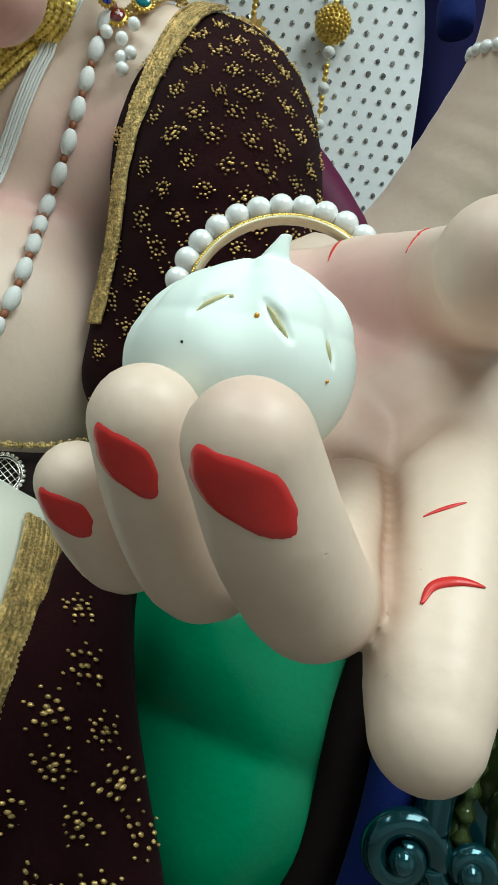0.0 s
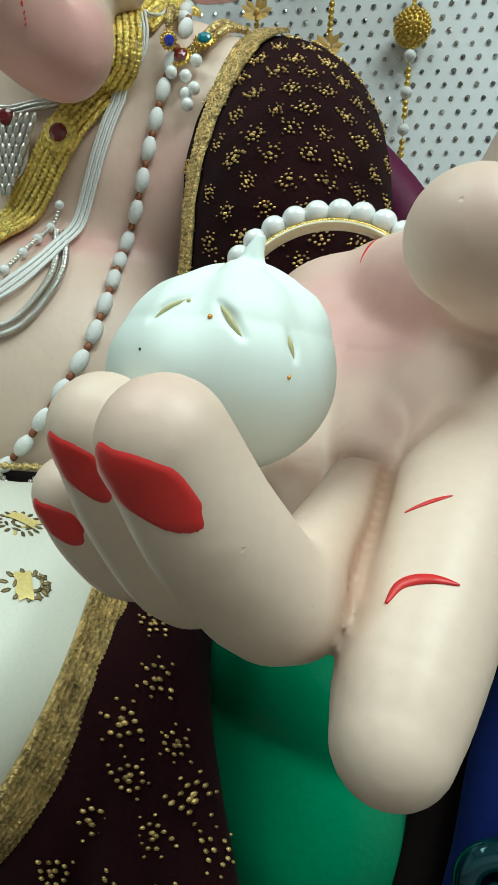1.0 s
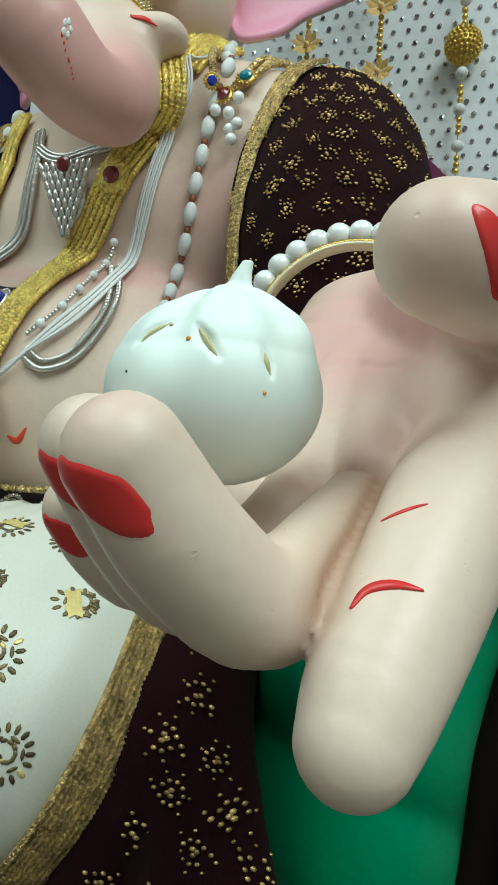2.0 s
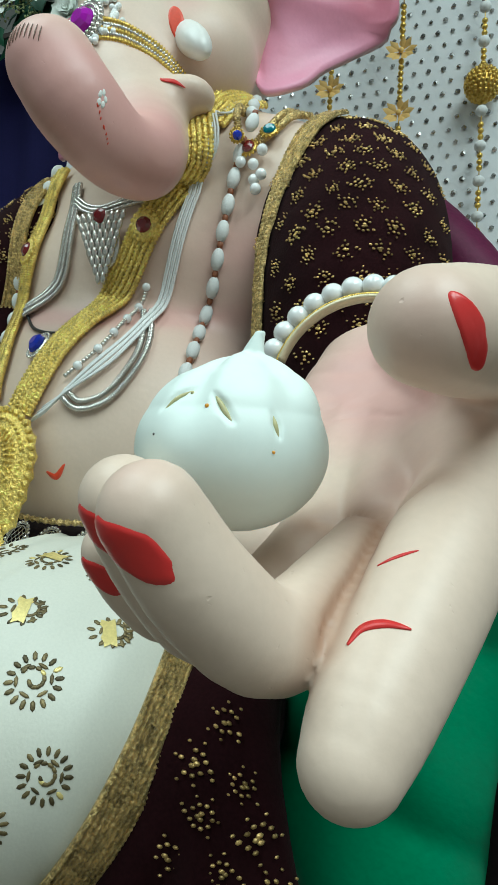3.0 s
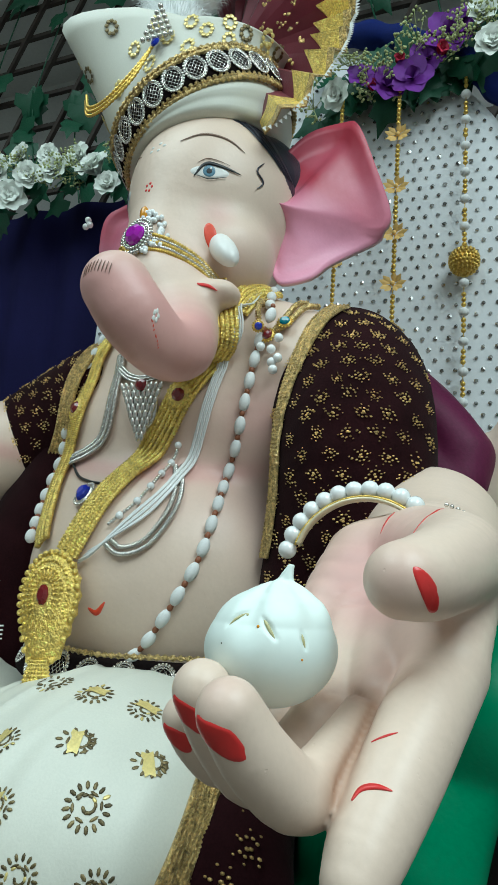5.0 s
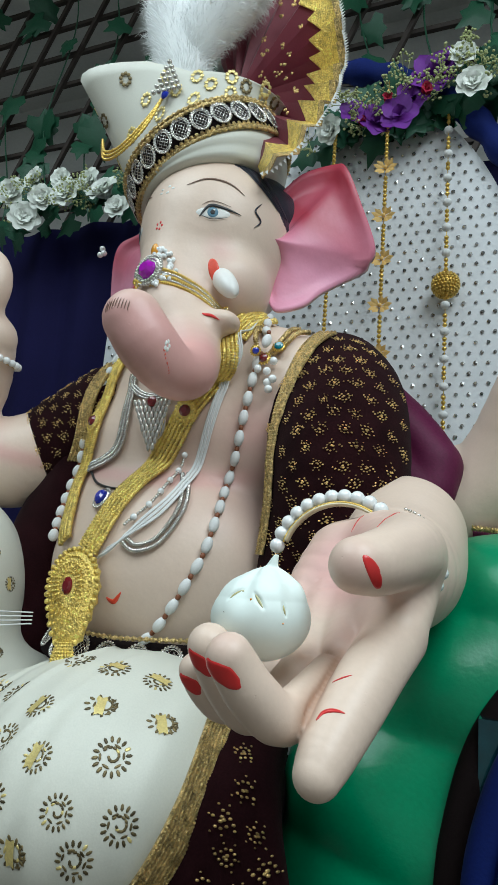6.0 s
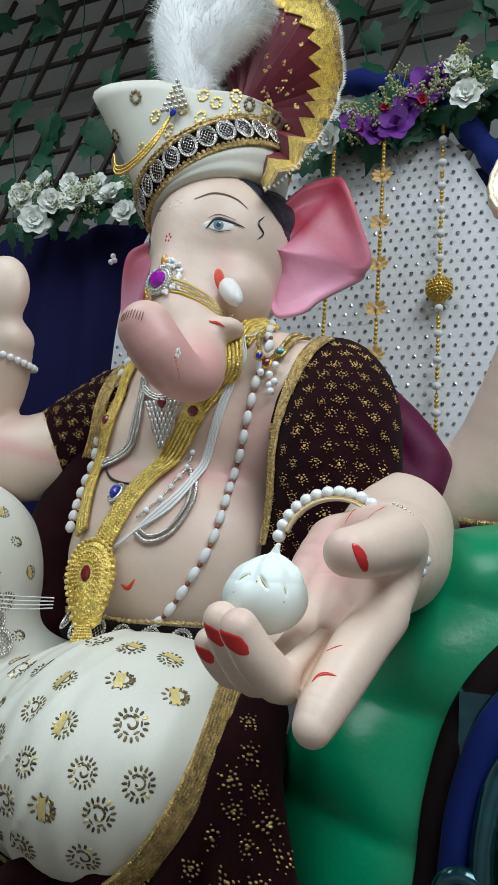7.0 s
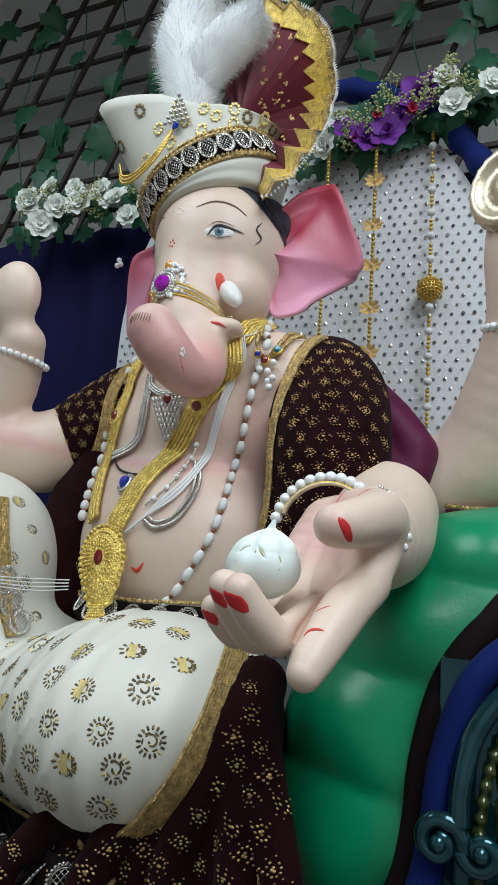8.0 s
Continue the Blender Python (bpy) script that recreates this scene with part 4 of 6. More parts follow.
def block_print(s, f, p, n, size, turn, kind, rng):
    """A printed sprig: a scalloped outline of short bars with a curl inside."""
    a, b, n = basis(n)
    c, d = math.cos(turn), math.sin(turn)
    u, w = c * a + d * b, -d * a + c * b
    bits = []
    many = 16 if kind == 0 else 12
    for k in range(many):
        t = 2 * math.pi * k / many
        rad = 0.46 + (0.06 if kind == 0 else 0.14 * math.cos(t))
        bits.append((rad * math.cos(t), rad * math.sin(t) * (1.0 if kind == 0 else 0.75), t, 0.115, 0.058))
    for k in range(10):
        t = 0.5 + 0.55 * k
        rad = 0.10 + 0.022 * k
        bits.append((rad * math.cos(t), rad * math.sin(t), t + 1.5, 0.085, 0.05))
    for k in range(6):
        t = 2 * math.pi * k / 6
        bits.append((0.36 * math.cos(t), 0.33 * math.sin(t), t + 1.5, 0.13, 0.045))
    centres = p + size * (np.array([q[:1] for q in bits]) * u + np.array([q[1:2] for q in bits]) * w)
    cs, ns = settle(f, centres, 6)
    for q, c0, n0 in zip(bits, cs, ns):
        ca, sa = math.cos(q[2]), math.sin(q[2])
        uu = ca * u + sa * w
        uu = unit(uu - n0 * (uu @ n0))
        s.add(*ball(c0 + n0 * 0.0003, (size * q[3], size * q[4], 0.00045), 6, 4, (uu, np.cross(n0, uu), n0)), which=rng.choice((0, 0, 0, 1)) if rng.random() < 0.35 else 0)


def prints(owner, f, places, size, seed):
    rng = random.Random(seed)
    s = Soup()
    for p, n in places:
        block_print(s, f, p, n, size * rng.uniform(0.85, 1.1), rng.uniform(-0.4, 0.4), rng.choice((0, 0, 1)), rng)
        if rng.random() < 0.45:
            a, b, n = basis(n)
            cs, ns = settle(f, [p + size * ((0.42 - 0.08 * (j == 1)) * b * (i - 3) / 3 + (0.17 + 0.02 * math.sin(2 * i)) * a * j) for i in range(7) for j in (0, 1, 2)], 6)
            s.add(cs + ns * 0.0009, [(i * 3 + j, i * 3 + j + 1, i * 3 + j + 4, i * 3 + j + 3) for i in range(6) for j in (0, 1)], 1)
    o = part("print", s.mesh("print", [PRINT, FOIL]), owner, "block-printed gold sprigs")
    o["kind"] = "stuff"


prints(DHOTI, pleated, [q for q in scatter(pleated, (-0.50, 0.1, 0.965), (1, 0, 0), (0, 0, 1), (0, 1, -0.15), 10, 9, 0.052, 0.036, 0.006, 11) if q[0][0] < np.interp(q[0][2], hem[::-1, 2], hem[::-1, 0]) - 0.026 and q[0][2] > 0.968], 0.0255, 12)
prints(DHOTI, KNEE_R, scatter(KNEE_R, (-0.52, 0.15, 1.04), (0.8, 0.6, 0), (0, 0, 1), (-0.6, 0.8, 0.0), 8, 9, 0.046, 0.040, 0.006, 13), 0.0190, 14)


# ---------------- necklaces ----------------
def on(f, points, count, lift):
    p, n = settle(f, even(spline(points, 120), count))
    return p + n * lift, n


def rope_band(owner, name, f, points, width, strands, material, lift=0.004, count=70, label=""):
    """Several beaded chains lying side by side."""
    p, n = on(f, points, count, lift)
    tang = np.gradient(p, axis=0)
    w = np.broadcast_to(np.asarray(width, float), (count,))
    for k in range(strands):
        u = (k + 0.5) / strands - 0.5
        q = np.array([p[i] + unit(np.cross(tang[i], n[i])) * w[i] * u for i in range(count)]) + n * 0.0015 * (1 - 4 * u * u)
        q = even(q, count * 5)
        r = w.mean() / strands * 0.52 * (1 + 0.28 * np.sin(np.arange(len(q)) * 2.1 + 1.1 * k))
        s = Soup().add(*tube(q, r, 6))
        part(name, s.mesh(name, [material]), owner, label)


def stud_ring(s, c, u, w, n, ru, rw, count, r, which=0, h=0.0):
    for k in range(count):
        a = 2 * math.pi * k / count
        s.add(*ball(c + ru * math.cos(a) * u + rw * math.sin(a) * w + n * h, r, 7, 5), which=which)


def gem(c, u, w, n, ru, rw, h):
    """A faceted stone with a table, crown and girdle."""
    v = []
    for sc, hh, m in ((1.0, 0.0, 10), (0.86, 0.55 * h, 10), (0.5, h, 10)):
        v += [c + sc * (ru * math.cos(2 * math.pi * k / m) * u + rw * math.sin(2 * math.pi * k / m) * w) + n * hh for k in range(m)]
    f = [(i * 10 + k, i * 10 + (k + 1) % 10, (i + 1) * 10 + (k + 1) % 10, (i + 1) * 10 + k) for i in range(2) for k in range(10)] + [tuple(range(20, 30))]
    return v, f


HAAR = thing("gold_necklace", None, "broad gold rope necklace with a teardrop pendant and ruby stones", "necklace")
BUST = union([TORSO, limb([(-0.16, 0.52, 1.56), (-0.20, 0.50, 1.54)], [0.02, 0.02])], 0.01)
rope_band(HAAR, "chain", BUST, [(-0.150, 0.560, 1.622), (-0.176, 0.540, 1.606), (-0.185, 0.521, 1.583), (-0.190, 0.495, 1.540), (-0.208, 0.502, 1.513), (-0.225, 0.501, 1.488), (-0.250, 0.503, 1.445), (-0.272, 0.497, 1.405), (-0.286, 0.469, 1.364), (-0.300, 0.445, 1.319), (-0.312, 0.438, 1.290)], np.linspace(0.030, 0.034, 70), 6, BRIGHTGOLD, 0.006)
rope_band(HAAR, "chain", BUST, [(-0.369, 0.540, 1.560), (-0.375, 0.525, 1.517), (-0.378, 0.505, 1.460), (-0.386, 0.505, 1.42), (-0.386, 0.495, 1.375), (-0.376, 0.475, 1.335), (-0.360, 0.455, 1.300)], 0.024, 4, BRIGHTGOLD, 0.006)
STUD = mesh_of("stud", *ball((0, 0, 0), 0.0022, 7, 5), [BRIGHTGOLD])
for c in ((-0.235, 0.499, 1.472), (-0.380, 0.505, 1.464)):
    q, n = settle(BUST, [c])
    u, w, n = basis(n[0])
    q = q[0] + n * 0.009
    s = Soup().add(*ball(q, (0.015, 0.015, 0.004), 18, 8, (u, w, n)))
    setting = part("setting", s.mesh("setting", [BRIGHTGOLD]), HAAR, "round gold setting")
    for k in range(16):
        t = 2 * math.pi * k / 16
        part("stud", STUD, setting).location = Vector(q + 0.0135 * (math.cos(t) * u + math.sin(t) * w) + n * 0.001)
    part("stone", mesh_of("stone", *gem(q + n * 0.002, u, w, n, 0.0085, 0.0085, 0.005), [RUBY], False), setting, "dark red stone")

# teardrop pendant
pc, pu = vec(-0.315, 0.418, 1.248), unit(vec(1, 0.05, 0.10))
pn = unit(vec(-0.02, -1, 0.12))
pw = np.cross(pn, pu)
pw = pw if pw[2] > 0 else -pw


def drop_rim(a):
    """A teardrop with its point down."""
    return 1.0 + (0.55 * max(0.0, -math.sin(a)) ** 5)


s = Soup()
rings, seg = 7, 48
v = [pc + pn * 0.010]
for i in range(1, rings + 1):
    t = i / rings
    for k in range(seg):
        a = 2 * math.pi * k / seg
        r = drop_rim(a) * t * (1 + (0.05 * math.cos(16 * a) if i == rings else 0))
        v.append(pc + 0.033 * r * math.cos(a) * pu + 0.044 * r * math.sin(a) * pw + pn * (0.010 * (1 - t ** 3)))
f = [(0, 1 + k, 1 + (k + 1) % seg) for k in range(seg)] + [(1 + i * seg + k, 1 + (i + 1) * seg + k, 1 + (i + 1) * seg + (k + 1) % seg, 1 + i * seg + (k + 1) % seg) for i in range(rings - 1) for k in range(seg)]
s.add(v, f)
v2 = [p - pn * 0.004 for p in v[-seg:]]
s.add(v[-seg:] + v2, [(k, k + seg, (k + 1) % seg + seg, (k + 1) % seg) for k in range(seg)])
for t, m, r in ((0.98, 34, 0.0034), (0.78, 40, 0.0018), (0.60, 34, 0.0016), (0.36, 22, 0.0015)):
    for k in range(m):
        a = 2 * math.pi * k / m
        q = pc + 0.033 * t * drop_rim(a) * math.cos(a) * pu + 0.044 * t * drop_rim(a) * math.sin(a) * pw + pn * (0.010 * (1 - t ** 3) + 0.001)
        s.add(*ball(q, r, 6, 5))
for k in range(26):
    a = 2 * math.pi * k / 26
    q = [pc + t * (0.033 * drop_rim(a) * math.cos(a) * pu + 0.044 * drop_rim(a) * math.sin(a) * pw) + pn * (0.010 * (1 - t ** 3) + 0.0012) for t in (0.42, 0.56)]
    s.add(*tube(q, 0.0009, 4))
pendant = part("pendant", s.mesh("pendant", [BRIGHTGOLD]), HAAR, "embossed gold teardrop pendant")
part("stone", mesh_of("stone", *gem(pc + pn * 0.009, pu, pw, pn, 0.007, 0.011, 0.005), [RUBY], False), pendant, "dark red oval stone")
for k in range(7):
    x = (k - 3) * 0.0042
    q = spline([pc - pw * 0.060 + pu * x * 0.6 + pn * 0.003, pc - pw * 0.078 + pu * x + pn * 0.004, pc - pw * (0.098 + 0.003 * (k % 2)) + pu * x * 1.15 + pn * 0.002], 40)
    part("tassel", mesh_of("tassel", *tube(q, 0.0024 * (1 + 0.3 * np.sin(np.arange(40) * 1.7)), 6), [BRIGHTGOLD]), pendant)

SILVERSET = thing("silver_necklace", None, "silver choker with a leafy pendant and a red stone", "necklace")
rope_band(SILVERSET, "chain", BUST, [(-0.329, 0.520, 1.530), (-0.326, 0.505, 1.490), (-0.326, 0.500, 1.455), (-0.332, 0.503, 1.425), (-0.350, 0.510, 1.405), (-0.375, 0.52, 1.390)], 0.014, 3, SILVER, 0.004)
rope_band(SILVERSET, "chain", BUST, [(-0.324, 0.512, 1.510), (-0.305, 0.503, 1.497), (-0.285, 0.499, 1.492), (-0.261, 0.497, 1.496), (-0.240, 0.499, 1.500)], 0.010, 3, SILVER, 0.005, 40)
q, n = settle(BUST, [(-0.280, 0.495, 1.460)])
u, w, n = basis(n[0])
u = unit(vec(1, 0, 0) - n * n[0])
w = np.cross(n, u)
w = w if w[2] > 0 else -w
q = q[0] + n * 0.008
s = Soup().add(*ball(q, (0.020, 0.028, 0.003), 16, 8, (u, w, n)))
leafy = part("pendant", s.mesh("pendant", [SILVER]), SILVERSET, "silver pendant of overlapping leaves")
for j in range(8):
    m = 9 - j
    for k in range(m):
        x = (k - (m - 1) / 2) * 0.0062
        tip = unit(w + u * x * 18)
        v, f = ball(q + u * x + w * (0.022 - 0.0080 * j) + n * (0.0035 + 0.0006 * (k % 2)), (0.0030, 0.0062, 0.0020), 8, 6, (np.cross(tip, n), tip, n))
        part("leaf", mesh_of("leaf", v, f, [SILVER]), leafy)
part("stone", mesh_of("stone", *gem(q + w * 0.024 + n * 0.004, u, w, n, 0.0085, 0.0075, 0.004), [RUBY], False), leafy, "red stone")

SAPSET = thing("sapphire_necklace", None, "dark cord with a blue crystal pendant ringed in silver", "necklace")
p, n = on(BUST, [(-0.375, 0.51, 1.398), (-0.346, 0.490, 1.374), (-0.304, 0.475, 1.368), (-0.283, 0.489, 1.384), (-0.272, 0.500, 1.401)], 50, 0.002)
part("cord", mesh_of("cord", *tube(p, 0.0017, 6), [BLACK]), SAPSET)
q, n = settle(BUST, [(-0.322, 0.465, 1.354)])
u, w, n = basis(n[0])
u = unit(vec(1, 0, 0) - n * n[0])
w = np.cross(n, u)
q = q[0] + n * 0.005
s = Soup()
stud_ring(s, q, u, w, n, 0.0115, 0.0150, 26, 0.0016)
s.add(*ball(q, (0.011, 0.0145, 0.002), 14, 6, (u, w, n)))
part("setting", s.mesh("setting", [SILVER]), SAPSET)
part("stone", mesh_of("stone", *gem(q + n * 0.002, u, w, n, 0.0078, 0.0110, 0.006), [SAPPHIRE], False), SAPSET, "blue faceted crystal")

CHAINSET = thing("silver_chain", None, "loose silver chain and pearl strand across the belly", "chain")
p, n = on(BUST, [(-0.230, 0.498, 1.394), (-0.214, 0.473, 1.359), (-0.214, 0.457, 1.332), (-0.228, 0.444, 1.305), (-0.251, 0.438, 1.296), (-0.269, 0.439, 1.306)], 90, 0.004)
for off in (-0.0035, 0.0035):
    q = p + off * np.array([unit(np.cross(t, m)) for t, m in zip(np.gradient(p, axis=0), n)])
    part("strand", mesh_of("strand", *tube(even(q, 300), 0.0024 * (1 + 0.4 * np.sin(np.arange(300) * 1.8)), 6), [SILVER]), CHAINSET)
s = Soup()
p, n = on(BUST, [(-0.237, 0.505, 1.418), (-0.241, 0.490, 1.384), (-0.245, 0.465, 1.357), (-0.253, 0.453, 1.340), (-0.270, 0.443, 1.321)], 40, 0.005)
for i, c in enumerate(p):
    s.add(*ball(c, 0.0042 if i % 7 == 0 else 0.0022, 8, 6), which=1 if i % 7 == 0 else 0)
part("strand", s.mesh("strand", [SILVER, PEARL]), CHAINSET)["kind"] = "stuff"

# white thread and garlands of white beads
THREADS = thing("sacred_thread", None, "bundle of white cotton threads slung across the chest", "thread")
for k in range(6):
    o = (k - 2.5) * 0.0022
    p, n = on(BUST, [(-0.172 + o, 0.545, 1.612), (-0.176 + o, 0.515, 1.570), (-0.181 + o, 0.497, 1.532), (-0.196 + o, 0.503, 1.489), (-0.207 + o, 0.503, 1.441), (-0.220 + o, 0.500, 1.394), (-0.226 + o, 0.471, 1.358), (-0.242 + 1.4 * o, 0.449, 1.330), (-0.272 + o, 0.437, 1.299 + o), (-0.290 + o, 0.436, 1.287 + o)], 60, 0.006 + 0.001 * (k % 2))
    part("strand", mesh_of("strand", *tube(p, 0.0011, 6), [COTTON]), THREADS)
for k in range(4):
    p = spline([(-0.350, 0.40, 1.205 + 0.004 * k), (-0.40, 0.385, 1.200 + 0.005 * k), (-0.48, 0.36, 1.205 + 0.003 * k)], 20)
    part("strand", mesh_of("strand", *tube(p, 0.0008, 5), [COTTON]), THREADS)


def bead_garland(points, count, long, thick, label):
    top = thing("bead_garland", None, label, "garland")
    p, n = on(BUST, points, count * 2 + 1, 0.007)
    white = mesh_of("bead", *ball((0, 0, 0), (thick, thick, long), 8, 7), [COTTON])
    gap = mesh_of("spacer", *ball((0, 0, 0), (thick * 0.5, thick * 0.5, long * 0.4), 7, 5), [RUST])
    for i in range(len(p)):
        d = unit(p[min(i + 1, len(p) - 1)] - p[max(i - 1, 0)])
        o = part("bead" if i % 2 == 0 else "spacer", white if i % 2 == 0 else gap, top)
        o.location = Vector(p[i])
        o.rotation_mode = "QUATERNION"
        o.rotation_quaternion = Vector(d).to_track_quat("Z", "Y")


bead_garland([(-0.160, 0.560, 1.616), (-0.150, 0.525, 1.580), (-0.149, 0.508, 1.552), (-0.154, 0.510, 1.513), (-0.162, 0.510, 1.465), (-0.170, 0.512, 1.420), (-0.177, 0.505, 1.377), (-0.175, 0.478, 1.332), (-0.178, 0.462, 1.295), (-0.189, 0.454, 1.266), (-0.205, 0.453, 1.238), (-0.228, 0.458, 1.209), (-0.264, 0.470, 1.184), (-0.298, 0.487, 1.169), (-0.345, 0.50, 1.165)], 24, 0.0105, 0.0062, "long garland of white oval beads with rust spacers")
bead_garland([(-0.378, 0.545, 1.560), (-0.389, 0.529, 1.500), (-0.403, 0.53, 1.446), (-0.413, 0.53, 1.41), (-0.418, 0.53, 1.375), (-0.412, 0.52, 1.340), (-0.398, 0.50, 1.305)], 13, 0.0095, 0.0068, "garland of white oval beads beside the gold necklace")

# shoulder ornament
ORN = thing("shoulder_brooch", None, "gold chain brooch with turquoise and red stones and pearl drops", "brooch")
for c, m, r in (((-0.125, 0.520, 1.553), TURQ, 0.0062), ((-0.140, 0.514, 1.538), RUBY, 0.0062), ((-0.156, 0.505, 1.552), SAPPHIRE, 0.0045)):
    q, n = settle(BUST, [c])
    u, w, n = basis(n[0])
    q = q[0] + n * 0.010
    s = Soup().add(*ball(q, (r * 1.3, r * 1.3, 0.002), 12, 6, (u, w, n)))
    stud_ring(s, q, u, w, n, r * 1.35, r * 1.35, 14, 0.0013)
    o = part("setting", s.mesh("setting", [GOLD]), ORN)
    part("stone", mesh_of("stone", *gem(q + n * 0.002, u, w, n, r, r, 0.003), [m], False), o)
for c in ((-0.134, 0.512, 1.522), (-0.125, 0.511, 1.512), (-0.132, 0.511, 1.508), (-0.130, 0.511, 1.500), (-0.127, 0.513, 1.534), (-0.147, 0.51, 1.526)):
    q, n = settle(BUST, [c])
    part("pearl", mesh_of("pearl", *ball(q[0] + n[0] * 0.010, 0.0052, 10, 8), [PEARL]), ORN)
for way in ([(-0.112, 0.555, 1.600), (-0.124, 0.551, 1.585), (-0.128, 0.525, 1.560), (-0.139, 0.515, 1.545)], [(-0.098, 0.555, 1.597), (-0.112, 0.545, 1.582), (-0.120, 0.522, 1.560), (-0.133, 0.515, 1.545)], [(-0.158, 0.550, 1.605), (-0.158, 0.52, 1.575), (-0.156, 0.508, 1.555)]):
    p, n = on(BUST, way, 24, 0.006)
    part("chain", mesh_of("chain", *tube(even(p, 90), 0.0030 * (1 + 0.35 * np.sin(np.arange(90) * 1.9)), 6), [GOLDLACE]), ORN)

# ---------------- face ornament ----------------
FACE = thing("trunk_ornament", None, "jewelled silver and gold trunk ornament with a magenta crystal", "jewellery")
q, n = settle(HEAD, [(-0.282, 0.440, 1.643)])
u, w, n = basis(n[0])
q = q[0] + n * 0.004
s = Soup().add(*ball(q, (0.023, 0.023, 0.004), 18, 8, (u, w, n)))
stud_ring(s, q, u, w, n, 0.0165, 0.0165, 26, 0.0018, 0, 0.004)
stud_ring(s, q, u, w, n, 0.0210, 0.0210, 30, 0.0022, 0, 0.002)
part("setting", s.mesh("setting", [SILVER]), FACE)
part("stone", mesh_of("stone", *gem(q + n * 0.004, u, w, n, 0.0135, 0.0135, 0.008), [MAGENTA], False), FACE, "large magenta faceted crystal")
rng = random.Random(4)
TINY = mesh_of("pearl", *ball((0, 0, 0), 0.0030, 8, 6), [PEARL])
for k in range(46):
    a = rng.uniform(-1.1, 1.5)
    r = rng.uniform(0.024, 0.036)
    c, n2 = settle(HEAD, [q + vec(r * math.cos(a), 0.006, r * math.sin(a))])
    part("pearl", TINY, FACE).location = Vector(c[0] + n2[0] * 0.003)
s = Soup()
for k in range(26):
    a = rng.uniform(-2.6, -0.7)
    r = rng.uniform(0.019, 0.029)
    s.add(*ball(q + vec(r * math.cos(a), 0, r * math.sin(a)) + n * 0.002, (0.0016, 0.0016, 0.0030), 6, 5))
part("drop", s.mesh("drop", [GOLD]), FACE)["kind"] = "stuff"
p, n2 = on(HEAD, [(-0.268, 0.440, 1.636), (-0.250, 0.445, 1.628), (-0.222, 0.455, 1.617), (-0.200, 0.475, 1.609), (-0.185, 0.50, 1.606)], 40, 0.003)
for k in range(5):
    fine = even(p + np.outer((k - 2) * 0.0046 * np.linspace(1.0, 0.45, 40), (0, 0, 1)), 160)
    part("chain", mesh_of("chain", *tube(fine, 0.0021 * (1 + 0.4 * np.sin(np.arange(160) * 1.7)), 6), [SILVER if k % 2 == 1 else GOLD]), FACE)
c, n2 = settle(HEAD, [(-0.281, 0.440, 1.676)])
part("amber", mesh_of("amber", *ball(c[0] + n2[0] * 0.003, (0.0055, 0.004, 0.010), 10, 8), [AMBER]), FACE, "amber leaf-shaped drop")

# ear stud with pearls
s = Soup()
for d in ((0, 0, 0), (0.004, 0, -0.008), (-0.003, 0, -0.010)):
    s.add(*ball(vec(-0.462, 0.578, 1.768) + vec(*d), 0.0048, 9, 7))
thing("earring", s.mesh("earring", [PEARL]), "small pearl cluster earring on the ear", "earring")

# ---------------- waist belt ----------------
def medallion():
    """A lattice disc with a beaded rim, about 3 cm across, in the xy plane."""
    s = Soup()
    for k in range(26):
        a = 2 * math.pi * k / 26
        s.add(*ball((0.0135 * math.cos(a), 0.0165 * math.sin(a), 0.0008), (0.0019, 0.0019, 0.0012), 6, 4))
    g = np.linspace(0, 2 * math.pi, 30)
    for r in (0.80, 0.92):
        s.add(*tube(np.stack([0.0135 * r * np.cos(g), 0.0165 * r * np.sin(g), 0.0008 + 0 * g], 1), 0.0007, 4))
    for k in range(-3, 4):
        for sg in (1, -1):
            x = k * 0.0042
            h = 0.0115 * math.sqrt(max(0, 1 - (x / 0.0165) ** 2))
            if h > 0.003:
                s.add(*tube([(0.6 * x - h * 0.62, sg * (x * 0.8 + h * 0.72), 0.0006), (0.6 * x + h * 0.62, sg * (x * 0.8 - h * 0.72), 0.0006)], 0.0005, 4))
    return s.mesh("medallion", [SILVER])


MEDAL = medallion()


def place_medal(owner, p, n, up, scale=1.0):
    n = unit(n)
    y = unit(np.asarray(up) - n * (np.asarray(up) @ n))
    x = np.cross(y, n)
    o = part("medallion", MEDAL, owner)
    m = Matrix.Identity(4)
    for k in range(3):
        m[k][0], m[k][1], m[k][2], m[k][3] = x[k] * scale, y[k] * scale, n[k] * scale, p[k]
    o.matrix_basis = m


BELT = thing("waist_belt", None, "dark ribbon belt with silver lattice medallions and gold cords", "belt")
BELLY = union([TORSO, egg((XC, 0.56, 1.15), (0.19, 0.12, 0.07))], 0.03)
path = [(-0.455, 0.58, 1.26), (-0.435, 0.53, 1.225), (-0.40, 0.49, 1.195), (-0.35, 0.46, 1.180), (-0.28, 0.44, 1.175), (-0.20, 0.45, 1.178), (-0.14, 0.48, 1.180), (-0.11, 0.53, 1.185)]
p, n = on(BELLY, path, 60, 0.004)
part("ribbon", mesh_of("ribbon", *ribbon(p, n, 0.042, 0.001, 3), [DARKBAND]), BELT)
for i in range(3, 60, 5):
    place_medal(BELT, p[i] + n[i] * 0.002, n[i], (0, 0, 1), 1.05)
for o in (-0.022, 0.022):
    q = p + vec(0, 0, o) + n * 0.002
    part("cord", mesh_of("cord", *tube(even(q, 240), 0.0024 * (1 + 0.4 * np.sin(np.arange(240) * 1.6)), 6), [GOLDLACE]), BELT)
